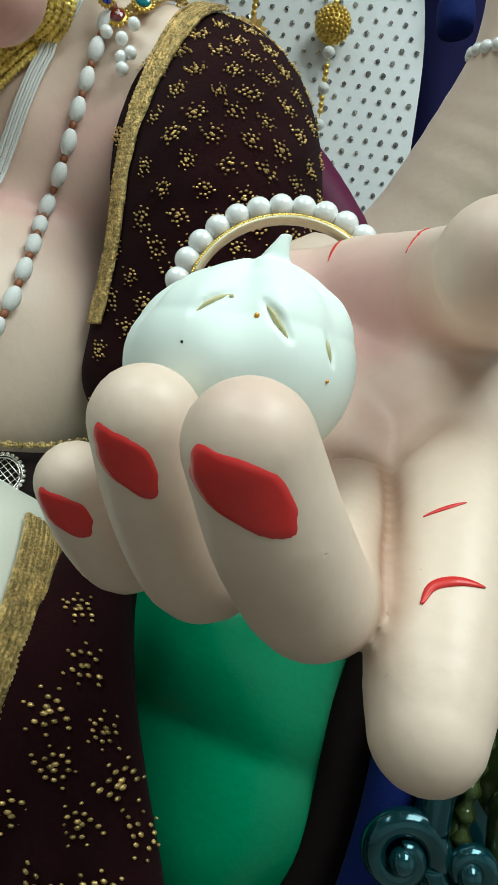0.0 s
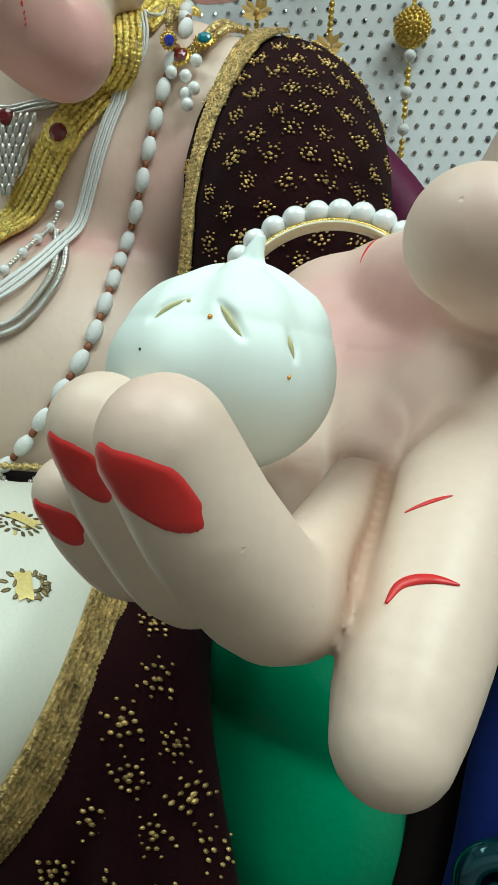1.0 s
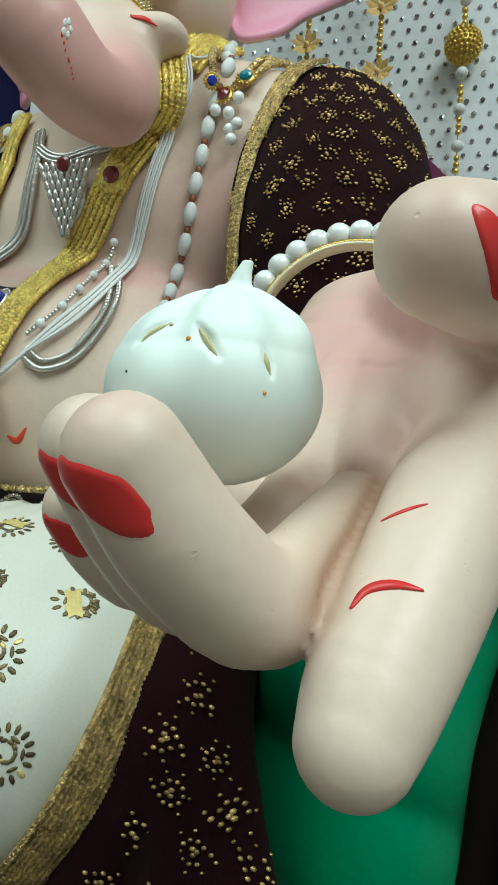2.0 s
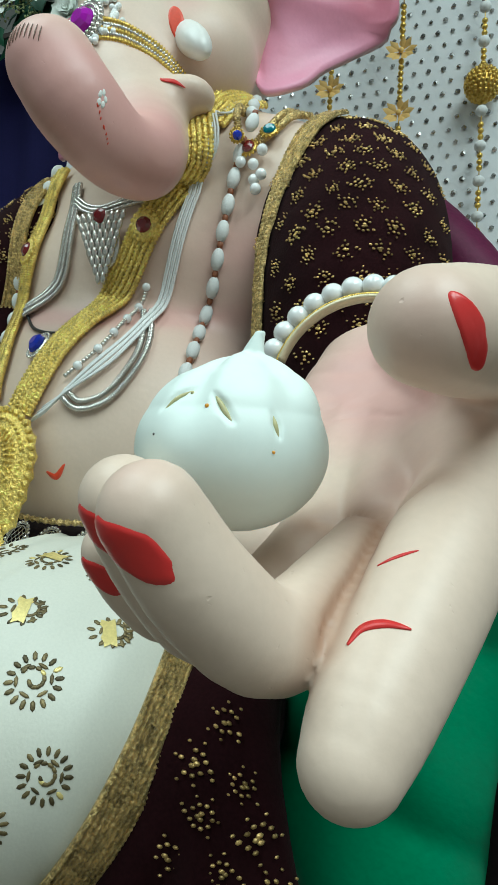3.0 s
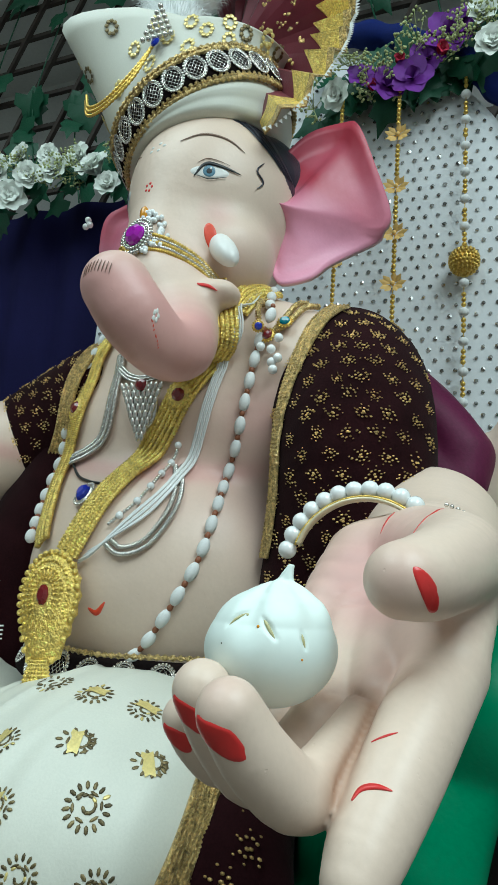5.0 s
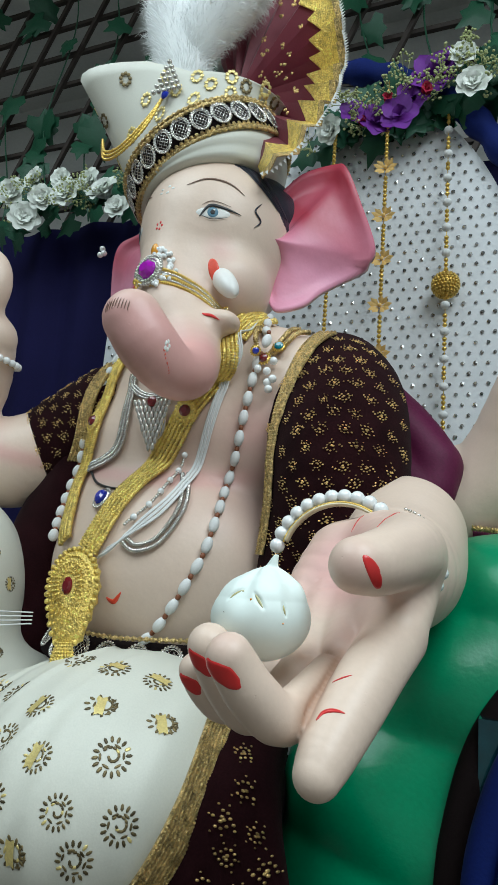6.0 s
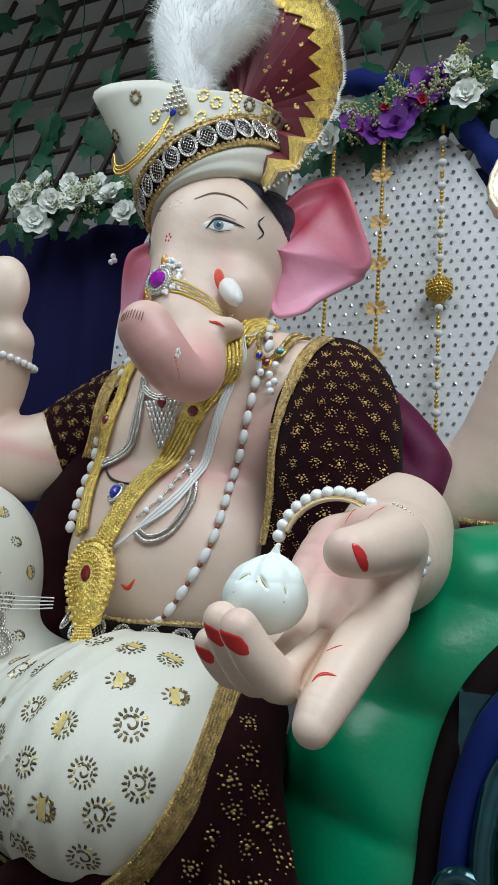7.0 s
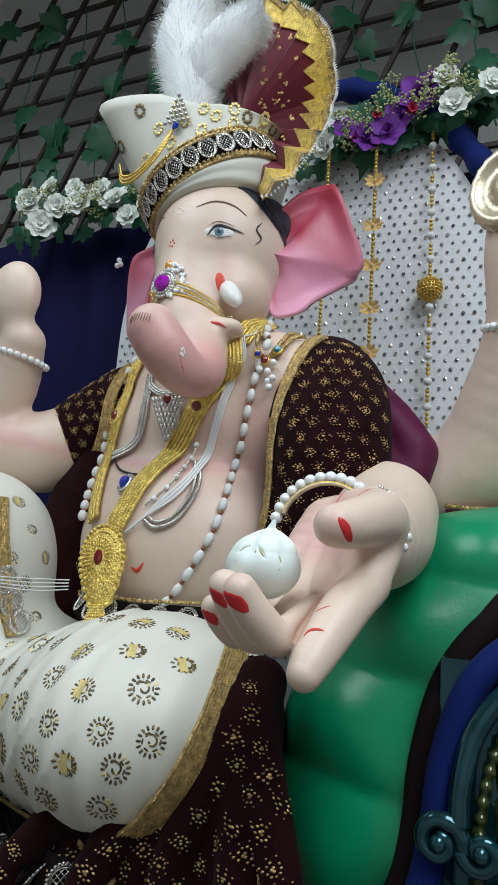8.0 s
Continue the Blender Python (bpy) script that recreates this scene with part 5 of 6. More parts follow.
# beaded panel below the hem
p, n = on(DROP, [(-0.225, 0.31, 0.925), (-0.29, 0.30, 0.922), (-0.36, 0.30, 0.925), (-0.44, 0.31, 0.930)], 40, 0.004)
PANEL = thing("hem_panel", None, "dark hem panel with silver lattice medallions", "trim")
part("ribbon", mesh_of("ribbon", *ribbon(p, n, 0.05, 0.001, 3), [DARKBAND]), PANEL)
for i in range(3, 40, 6):
    place_medal(PANEL, p[i] + n[i] * 0.002, n[i], (0, 0, 1), 1.25)
q, n = on(KNEE_R, [(-0.462, 0.40, 1.22), (-0.450, 0.42, 1.16), (-0.440, 0.43, 1.12)], 20, 0.006)
for i in range(2, 20, 6):
    place_medal(BELT, q[i], n[i], (0, 0, 1), 1.1)


# ---------------- turban ----------------
HAT = thing("turban", None, "cream silk turban with gold prints, medallion band and jewelled brooch", "turban")
hc, hn = vec(-0.277, 0.585, 1.852), unit(vec(-0.509, -0.169, 1))
ha = unit(np.cross(hn, (0, 1, 0)))
hb = np.cross(hn, ha)


def hat_ring(h, r, count=96):
    g = np.linspace(0, 2 * math.pi, count, endpoint=False)
    return hc + hn * h + 0.92 * r * (np.cos(g)[:, None] * ha + np.sin(g)[:, None] * hb)


def hat_rim(scale=1.0, drop=0.0, count=96):
    """The upper edge: a round with one sharp corner that stands out in front."""
    out = []
    for p in hat_ring(0.038, 0.136, count):
        d = unit((p - hc) * vec(1, 1, 0))
        peak = max(0.0, d @ vec(-0.81, -0.59, 0))
        r = (0.114 + 0.022 * peak ** 3 + 0.076 * peak ** 22) * scale
        x = hc[0] + d[0] * r
        z = 1.955 + 0.032 * np.clip(-(x + 0.27) / 0.07, 0, 1) - 0.10 * max(0.0, -x - 0.37)
        out.append(vec(x, hc[1] + d[1] * r, z - drop))
    return np.array(out)


def brow_ring(r, lift=0.0, count=96):
    """The lower edge of the turban round the brow."""
    g = np.linspace(0, 2 * math.pi, count, endpoint=False)
    p = hc + 0.92 * r * (np.cos(g)[:, None] * ha + np.sin(g)[:, None] * hb)
    p[:, 2] = 1.800 + 0.24 * (p[:, 0] + 0.2994) + 0.05 * (p[:, 1] - 0.463) + lift
    return p


low, high = brow_ring(0.128, 0.004), hat_ring(-0.002, 0.130)
rows = [brow_ring(0.100, 0.008), brow_ring(0.118, 0.0)] + [low + (high - low) * t + (low - hc) * 0.05 * math.sin(math.pi * t) * (0.6 + 0.4 * math.cos(9 * t)) for t in (0, 0.15, 0.3, 0.45, 0.6, 0.75, 0.9, 1)]
s = Soup()
grid = np.concatenate(rows)
s.add(grid, [(j * 96 + i, j * 96 + (i + 1) % 96, (j + 1) * 96 + (i + 1) % 96, (j + 1) * 96 + i) for j in range(len(rows) - 1) for i in range(96)])
part("lower_fold", s.mesh("lower_fold", [SILK]), HAT)
lowr, rim = hat_ring(0.036, 0.133), hat_rim()
rows = [lowr + (rim - lowr) * t + vec(0, 0, 0.006) * math.sin(math.pi * t) for t in np.linspace(0, 1, 9)] + [hat_rim(0.96, -0.003), hat_rim(0.8, 0.0), hat_rim(0.4, -0.01), hat_rim(0.02, -0.012)]
grid = np.concatenate(rows)
m = len(rows)
crown = mesh_of("crown", grid, [(j * 96 + i, j * 96 + (i + 1) % 96, (j + 1) * 96 + (i + 1) % 96, (j + 1) * 96 + i) for j in range(m - 1) for i in range(96)], [SILK])
part("crown", crown, HAT)
mid = hat_ring(0.018, 0.1355)
mid = np.vstack([mid, mid[:2]])
part("band", mesh_of("band", *ribbon(mid, [unit(p - hc - hn * 0.018) for p in mid], 0.038, 0.001, 3), [DARKBAND]), HAT, "dark brown ribbon band")
for g in np.arange(0, 2 * math.pi, 0.235):
    d = math.cos(g) * ha + math.sin(g) * hb
    place_medal(HAT, hc + hn * 0.018 + d * 0.1268, d, hn, 1.0)
for h, r in ((-0.003, 0.134), (0.039, 0.138)):
    for o in (-0.0028, 0.0028):
        p = hat_ring(h + o, r, 420)
        part("cord", mesh_of("cord", *tube(np.vstack([p, p[:2]]), 0.0030 * (1 + 0.3 * np.sin(np.arange(422) * 1.5)), 6, False), [GOLDLACE]), HAT, "twisted gold cord")
# prints on the crown
rng = random.Random(21)
s = Soup()
for j, t in enumerate((0.25, 0.52, 0.80)):
    for i in range(0, 96, 7):
        k = (i + 3 * (j % 2)) % 96
        p = lowr[k] + (rim[k] - lowr[k]) * t + vec(0, 0, 0.006) * math.sin(math.pi * t)
        e1 = unit((1 - t) * (lowr[(k + 1) % 96] - lowr[k - 1]) + t * (rim[(k + 1) % 96] - rim[k - 1]))
        e2 = unit(rim[k] - lowr[k])
        nn = unit(np.cross(e1, e2))
        nn = nn if nn @ (p - hc) > 0 else -nn
        col = rng.choice((0, 1, 1))
        for a in range(9):
            x, y = 0.007 * math.cos(a * 0.7), 0.009 * math.sin(a * 0.7)
            s.add(*ball(p + nn * 0.0018 + e1 * x + e2 * y, (0.0032, 0.0032, 0.0005), 6, 4, (e1, e2, nn)), which=col)
part("print", s.mesh("print", [PRINT, FOIL]), HAT, "pale gold printed sprigs")["kind"] = "stuff"
# brooch and chain
bp, bn = vec(-0.296, 0.457, 1.920), unit(vec(-0.15, -0.95, 0.25))
bu, bw, bn = basis(bn)
s = Soup()
for j in range(6):
    for k in range(6 - j):
        s.add(*ball(bp + vec(1, 0, 0) * (k - (5 - j) / 2) * 0.008 + vec(0, 0, 1) * (0.009 * j) + bn * 0.003, 0.0036, 7, 5))
part("brooch", s.mesh("brooch", [SILVER]), HAT, "silver stone-set brooch")
part("brooch_stone", mesh_of("brooch_stone", *gem(bp - vec(0, 0, 0.010) + bn * 0.004, bu, bw, bn, 0.006, 0.007, 0.004), [SAPPHIRE], False), HAT)
for k in range(3):
    p = spline([bp + vec(-0.004, 0, -0.004), (-0.318, 0.446, 1.872 - 0.006 * k), (-0.353, 0.445, 1.838 - 0.006 * k), (-0.385, 0.455, 1.842 - 0.006 * k), (-0.408, 0.474, 1.880 - 0.004 * k)], 120)
    part("chain", mesh_of("chain", *tube(p, 0.0018 * (1 + 0.35 * np.sin(np.arange(120) * 1.9)), 5), [GOLD]), HAT)

# pleated fan
FAN = thing("turban_fan", None, "pleated maroon silk turban fan with gold zigzag border", "fan")
angs = np.radians([-65, -61, -34, -8, 19, 38, 61.5, 82, 101, 112])
rads = [0.250, 0.258, 0.212, 0.185, 0.190, 0.212, 0.233, 0.249, 0.245, 0.23]
fc = vec(-0.272, 0.615, 2.025)
PL = 13


def fan_strip(r0, r1, n_r, amp0, amp1, push=0.0, scallop=0.0):
    g = np.linspace(angs[0], angs[-1], PL * 8 + 1)
    v = []
    for j in range(n_r + 1):
        t = j / n_r
        for i, a in enumerate(g):
            big = np.interp(a, angs, rads)
            ph = (i % 8) / 8
            tri = abs(2 * ph - 1) * 2 - 1
            lo_, hi_ = r0(big), r1(big)
            lo_ += scallop * (abs(2 * ph - 1) - 0.5)
            r = lo_ + (hi_ - lo_) * t
            y = (amp0 + (amp1 - amp0) * t) * tri + push
            v.append(fc + vec(r * math.cos(a), y - 0.10 * r * math.cos(a) + 0.45 * min(0.0, r * math.sin(a)), r * math.sin(a)))
    w = len(g)
    f = [(j * w + i, j * w + i + 1, (j + 1) * w + i + 1, (j + 1) * w + i) for j in range(n_r) for i in range(w - 1)]
    k = len(v)
    back = [p + vec(0, 0.0025, 0) for p in v]
    f += [tuple(k + q for q in reversed(x)) for x in f]
    rimi = [i for i in range(w)] + [j * w + w - 1 for j in range(1, n_r + 1)] + [n_r * w + i for i in range(w - 2, -1, -1)] + [j * w for j in range(n_r - 1, 0, -1)]
    f += [(a, k + a, k + b, b) for a, b in zip(rimi, rimi[1:] + rimi[:1])]
    return v + back, f


part("pleats", mesh_of("pleats", *fan_strip(lambda b: 0.006, lambda b: b - 0.03, 6, 0.001, 0.011), [MAROON], False), FAN)
part("border", mesh_of("border", *fan_strip(lambda b: b - 0.044, lambda b: b - 0.006, 4, 0.011, 0.013, -0.004, 0.020), [BRIGHTGOLD], False), FAN, "bright gold brocade zigzag border")
part("edging", mesh_of("edging", *fan_strip(lambda b: b - 0.010, lambda b: b + 0.001, 2, 0.013, 0.013, -0.006), [GOLDLACE], False), FAN)
s = Soup()
for i in range(PL * 9):
    a = angs[0] + (angs[-1] - angs[0]) * (i + 0.5) / (PL * 9)
    b = np.interp(a, angs, rads)
    d, tt = vec(math.cos(a), -0.10 * math.cos(a), math.sin(a)), vec(-math.sin(a), 0, math.cos(a))
    p = fc + d * b + vec(0, -0.004 + 0.45 * min(0.0, b * math.sin(a)), 0)
    s.add([p - tt * 0.0024, p + tt * 0.0024, p + d * 0.007, p + vec(0, 0.003, 0)], [(0, 1, 2), (1, 0, 3), (0, 2, 3), (2, 1, 3)])
part("lace_tooth", s.mesh("lace_tooth", [COTTON], False), FAN, "cream toothed lace")["kind"] = "stuff"
s = Soup()
for i in range(26):
    a = rng.uniform(angs[0] + 0.1, angs[-1] - 0.3)
    r = rng.uniform(0.05, np.interp(a, angs, rads) - 0.055)
    p = fc + vec(r * math.cos(a), -0.014 - 0.10 * r * math.cos(a) + 0.45 * min(0.0, r * math.sin(a)), r * math.sin(a))
    z = rng.uniform(0.003, 0.0065)
    for k in range(5):
        s.add(*ball(p + vec(rng.uniform(-z, z), 0, rng.uniform(-z, z)), (0.0022, 0.0012, 0.0022), 6, 4))
part("print", s.mesh("print", [ZARI]), FAN, "gold woven sprigs")["kind"] = "stuff"

# white plume
PLUMEOB = thing("feather_plume", None, "fluffy white feather plume on the turban", "feather")


def plume(axis, width, count, seed):
    rng = np.random.default_rng(seed)
    a = spline(axis, 40)
    core = tube(a, width * 0.80 * np.sin(np.linspace(0.35, math.pi - 0.25, 40)) ** 0.6, 12)
    part("down", mesh_of("down", *core, [PLUME]), PLUMEOB)
    v, f = [], []
    tang = np.gradient(a, axis=0)
    for _ in range(count):
        i = int(rng.integers(0, 40))
        t = unit(tang[i])
        out = unit(np.cross(t, rng.normal(size=3)))
        r0 = width * 0.76 * math.sin(0.35 + (math.pi - 0.6) * i / 39) ** 0.6
        p = a[i] + out * r0 * rng.uniform(0.5, 1.0)
        length = width * rng.uniform(0.15, 0.5)
        d1 = unit(out * 0.7 + t * rng.uniform(0.1, 0.9) + rng.normal(size=3) * 0.25)
        d2 = unit(d1 + vec(0, 0, -0.35) + rng.normal(size=3) * 0.2)
        side = unit(np.cross(d1, rng.normal(size=3))) * 0.0005
        q, e = p + d1 * length * 0.55, p + d1 * length * 0.55 + d2 * length * 0.45
        k = len(v)
        v += [p - side, p + side, q + side * 0.7, q - side * 0.7, e]
        f += [(k, k + 1, k + 2, k + 3), (k + 3, k + 2, k + 4)]
    part("barb", mesh_of("barb", v, f, [PLUME]), PLUMEOB)["kind"] = "stuff"


plume([(-0.322, 0.545, 1.985), (-0.340, 0.555, 2.07), (-0.368, 0.565, 2.17), (-0.356, 0.575, 2.26), (-0.325, 0.58, 2.33)], 0.062, 15000, 1)
plume([(-0.330, 0.550, 2.05), (-0.295, 0.550, 2.115), (-0.250, 0.555, 2.160), (-0.215, 0.56, 2.185)], 0.052, 10000, 2)

# ---------------- satin shawl behind the arm ----------------
SHAWLF = union([limb([(-0.04, 0.62, 1.52), (0.015, 0.615, 1.47), (0.052, 0.60, 1.425)], [0.046, 0.044, 0.036]), limb([(0.0, 0.60, 1.41), (0.050, 0.585, 1.390)], [0.036, 0.032])], 0.02)
v, f = shell(lambda p: SHAWLF(p) - 0.006 * np.abs(np.sin(34 * (p[:, 0] + 0.7 * p[:, 2] + 0.02 * np.sin(30 * p[:, 2])))) + 0.004, (-0.10, 0.50, 1.33), (0.16, 0.72, 1.62), 0.005)
SHAWL = thing("satin_shawl", None, "plum satin shawl bunched behind the jacket sleeve", "shawl")
part("cloth", mesh_of("cloth", v, f, [SATIN]), SHAWL)
p = spline([(0.10, 0.60, 1.325), (0.16, 0.60, 1.322), (0.24, 0.60, 1.33)], 30)
part("tail", mesh_of("tail", *ribbon(p, [vec(0, -1, 0.2)] * 30, 0.05, 0.004, 4, 0.006), [SATIN]), SHAWL)
part("lace", mesh_of("lace", *tube(even(p + vec(0, -0.008, 0.026), 160), 0.0036 * (1 + 0.35 * np.sin(np.arange(160) * 1.8)), 6), [GOLDLACE]), SHAWL)

# dish in the rear palm
s = Soup()
dc, dn = vec(0.182, 0.505, 1.757), unit(vec(-0.35, -0.9, 0.1))
du, dw, dn = basis(dn)
prof = [(0.0, 0.010), (0.018, 0.012), (0.020, 0.006), (0.034, 0.006), (0.036, 0.012), (0.044, 0.014), (0.048, 0.008), (0.050, 0.0), (0.046, -0.008), (0.02, -0.012), (0.0, -0.012)]
v, f = [], []
for r, h in prof:
    for k in range(40):
        a = 2 * math.pi * k / 40
        rr = r * (1 + 0.015 * math.cos(20 * a)) * 1.05
        v.append(dc + rr * math.cos(a) * du + 1.2 * rr * math.sin(a) * dw + dn * h)
f = [(j * 40 + k, j * 40 + (k + 1) % 40, (j + 1) * 40 + (k + 1) % 40, (j + 1) * 40 + k) for j in range(len(prof) - 1) for k in range(40)]
thing("metal_disc", mesh_of("metal_disc", v, f, [mat("pale_gilt", (0.72, 0.62, 0.44), 0.3, 0.6, grain=300, vary=0.15, bump=0.3)]), "pale gilt scalloped disc held in the rear palm", "ornament")

# ---------------- carved throne arm ----------------
ARM = part("arm_frame", mesh_of("arm_frame", *tube(spline([(0.40, 0.42, 1.225), (0.24, 0.40, 1.215), (0.186, 0.39, 1.192), (0.148, 0.38, 1.150), (0.126, 0.375, 1.085), (0.118, 0.37, 1.02), (0.106, 0.365, 0.965), (0.080, 0.36, 0.91), (0.055, 0.36, 0.80)], 70), 0.0150, 14), [BLUE]), SEAT, "royal blue velvet piping")
# added dark tube that stands for the shade between green pad and blue piping
part("gap_shade", mesh_of("gap_shade", *tube(spline([(0.40, 0.455, 1.262), (0.22, 0.44, 1.250), (0.162, 0.43, 1.205), (0.124, 0.42, 1.150), (0.104, 0.41, 1.075), (0.098, 0.405, 1.01), (0.086, 0.40, 0.955), (0.056, 0.39, 0.89), (0.03, 0.39, 0.80)], 70), 0.017, 14), [DARKBAND]), SEAT)
rimp = spline([(0.40, 0.40, 1.175), (0.25, 0.385, 1.168), (0.190, 0.37, 1.158), (0.156, 0.362, 1.120), (0.143, 0.356, 1.075), (0.140, 0.352, 1.035)], 60)
part("carved_rim", mesh_of("carved_rim", *tube(rimp, 0.010, 10), [TEAL]), SEAT, "glossy teal carved rim")
part("carved_rim", mesh_of("carved_rim", *tube(even(rimp + vec(0.018, 0.004, -0.016), 150), 0.0052 * (1 + 0.3 * np.sin(np.arange(150) * 1.1)), 8), [OLIVE]), SEAT, "beaded olive rim")
s = Soup().add(*box((0.118, 0.40, 0.62), (0.55, 0.46, 1.175)))
part("carved_panel", s.mesh("carved_panel", [TEAL], False), SEAT, "dark teal carved panel")
v, f = shell(egg((0.235, 0.415, 1.075), (0.075, 0.03, 0.085)), (0.14, 0.37, 0.97), (0.33, 0.46, 1.18), 0.005)
part("boss", mesh_of("boss", v, f, [OLIVE]), SEAT, "olive domed boss")


def scroll(c, r, turns, start, hand, tail, material):
    g = np.linspace(0, turns * 2 * math.pi, 46)
    p = [vec(c[0] + hand * r * (1 - 0.75 * t / g[-1]) * math.cos(start + t), c[1] - 0.006 * t / g[-1], c[1 + 1] + r * (1 - 0.75 * t / g[-1]) * math.sin(start + t)) for t in g]
    first = p[0]
    lead = [first + vec(hand * 0.0, 0.004, -tail * (1 - k / 8)) for k in range(8)]
    q = np.array(lead + p)
    part("scroll", mesh_of("scroll", *tube(q, 0.0085 * np.concatenate([np.linspace(0.6, 1, 8), np.linspace(1, 0.55, 46)]), 10), [material]), SEAT, "glossy carved scroll")
    part("scroll_eye", mesh_of("scroll_eye", *ball((c[0], c[1] - 0.008, c[2]), 0.0075, 12, 8), [material]), SEAT)


scroll((0.124, 0.350, 1.022), 0.021, 1.25, 0.0, 1, 0.07, TEAL)
scroll((0.160, 0.350, 1.020), 0.018, 1.1, 3.1, 1, 0.06, TEAL)
scroll((0.126, 0.350, 0.955), 0.024, 1.3, 0.2, 1, 0.06, TEAL)
scroll((0.186, 0.350, 0.975), 0.028, 1.3, 3.3, 1, 0.09, TEAL)
scroll((0.196, 0.350, 1.050), 0.020, 1.2, 0.5, -1, 0.05, OLIVE)
scroll((0.250, 0.350, 0.985), 0.030, 1.3, 0.0, 1, 0.08, TEAL)
scroll((0.155, 0.350, 0.90), 0.025, 1.2, 0.0, -1, 0.06, OLIVE)
for x, m in ((0.158, OLIVE), (0.190, TEAL), (0.245, TEAL)):
    part("leaf_rib", mesh_of("leaf_rib", *tube(spline([(x, 0.372, 0.80), (x + 0.004, 0.362, 0.93), (x - 0.002, 0.360, 1.02), (x + 0.006, 0.366, 1.06)], 24), 0.009 * np.sin(np.linspace(0.5, 2.9, 24)), 8), [m]), SEAT)

# ---------------- backdrop: sequins, strings ----------------
s = Soup()
for j in range(64):
    for i in range(42):
        x = XC - 0.43 + (i + 0.5 * (j % 2)) * 0.0212
        z = 1.05 + j * 0.0188
        if abs(x - XC) < 0.42 and (z < 1.75 or ((x - XC) / 0.42) ** 2 + ((z - 1.75) / 0.54) ** 2 < 1):
            a = rng.uniform(0, 3)
            r = rng.uniform(0.0030, 0.0042)
            s.add([(x + r * math.cos(a + k * 1.047), 0.9285 - 0.0012 * (k % 2), z + r * math.sin(a + k * 1.047)) for k in range(6)] + [(x, 0.9262, z)], [(k, (k + 1) % 6, 6) for k in range(6)])
part("sequin", s.mesh("sequin", [SEQUIN], False), BOARDOB, "small silver sequins")["kind"] = "stuff"

BEAD = mesh_of("bead", *ball((0, 0, 0), 0.0042, 8, 6), [GOLD])
POM = mesh_of("pompom", *ball((0, 0, 0), (0.0085, 0.0085, 0.0075), 9, 7), [COTTON])


def cloth_flower():
    s = Soup()
    for k in range(9):
        a = 2 * math.pi * k / 9 + 0.2 * (k % 2)
        d = vec(math.cos(a), -0.25, math.sin(a) * 0.75)
        t = vec(-math.sin(a), 0, math.cos(a))
        s.add([d * 0.003, d * 0.014 + t * 0.0055, d * 0.023 + vec(0, -0.003, 0), d * 0.014 - t * 0.0055, d * 0.014 + vec(0, -0.003, 0)], [(0, 1, 4), (1, 2, 4), (2, 3, 4), (3, 0, 4)])
    s.add(*ball((0, -0.004, 0), 0.004, 7, 5))
    return s.mesh("flower", [YELLOW])


FLOWER = cloth_flower()


def hanging(x, y, z1, z0, label):
    top = thing("hanging_string", None, label, "string", "hanging strings")
    part("cord", mesh_of("cord", *tube([(x, y, z1), (x, y, z0)], 0.0008, 5), [GOLD]), top)
    return top


def beads(top, x, y, zs, me, name):
    for z in zs:
        part(name, me, top).location = (x, y, z)


st = hanging(-0.072, 0.86, 2.22, 1.50, "gold beaded string with yellow cloth flowers")
fl = (2.031, 1.933, 1.848, 1.759, 1.67, 1.58)
beads(st, -0.072, 0.86, [z for z in np.arange(1.51, 2.20, 0.0088) if min(abs(z - q) for q in fl) > 0.012], BEAD, "bead")
beads(st, -0.072, 0.858, fl, FLOWER, "flower")
st = hanging(0.034, 0.90, 2.18, 1.45, "gold beaded string with white pompoms and a gold ball")
poms = [z for z in np.arange(1.47, 2.16, 0.050) if abs(z - 1.808) > 0.03]
beads(st, 0.034, 0.90, [z for z in np.arange(1.46, 2.16, 0.0088) if min(abs(z - q) for q in poms) > 0.012 and abs(z - 1.808) > 0.03], BEAD, "bead")
beads(st, 0.034, 0.90, poms, POM, "pompom")
s = Soup().add(*ball((0.034, 0.90, 1.808), 0.0225, 20, 14))
for i in range(1, 12):
    th = math.pi * i / 12
    m = max(4, int(22 * math.sin(th)))
    for k in range(m):
        a = 2 * math.pi * k / m
        s.add(*ball((0.034 + 0.0228 * math.sin(th) * math.cos(a), 0.90 + 0.0228 * math.sin(th) * math.sin(a), 1.808 + 0.0228 * math.cos(th)), 0.0030, 6, 4))
part("gold_ball", s.mesh("gold_ball", [GOLD]), st, "amber gold studded ball")
st = hanging(-0.172, 0.86, 2.15, 1.60, "gold beaded string with yellow cloth flowers")
beads(st, -0.172, 0.86, np.arange(1.61, 2.14, 0.0088), BEAD, "bead")
beads(st, -0.172, 0.858, (1.99, 1.90, 1.81), FLOWER, "flower")

# ---------------- trellis and ivy ----------------
TRELLIS = thing("trellis", None, "dark wooden trellis with slanted bars above the backdrop", "trellis")
for z in np.arange(1.95, 3.08, 0.108):
    part("bar", mesh_of("bar", *box((-2.2, 1.145, z - 0.006), (1.3, 1.157, z + 0.006)), [LATTICE], False), TRELLIS)
slat = mesh_of("bar", *box((-0.006, -0.006, -0.66), (0.006, 0.006, 0.66)), [LATTICE], False)
for x in np.arange(-2.3, 1.4, 0.155):
    o = part("bar", slat, TRELLIS)
    o.location, o.rotation_euler = (x, 1.137, 2.5), (0, radians(24), 0)


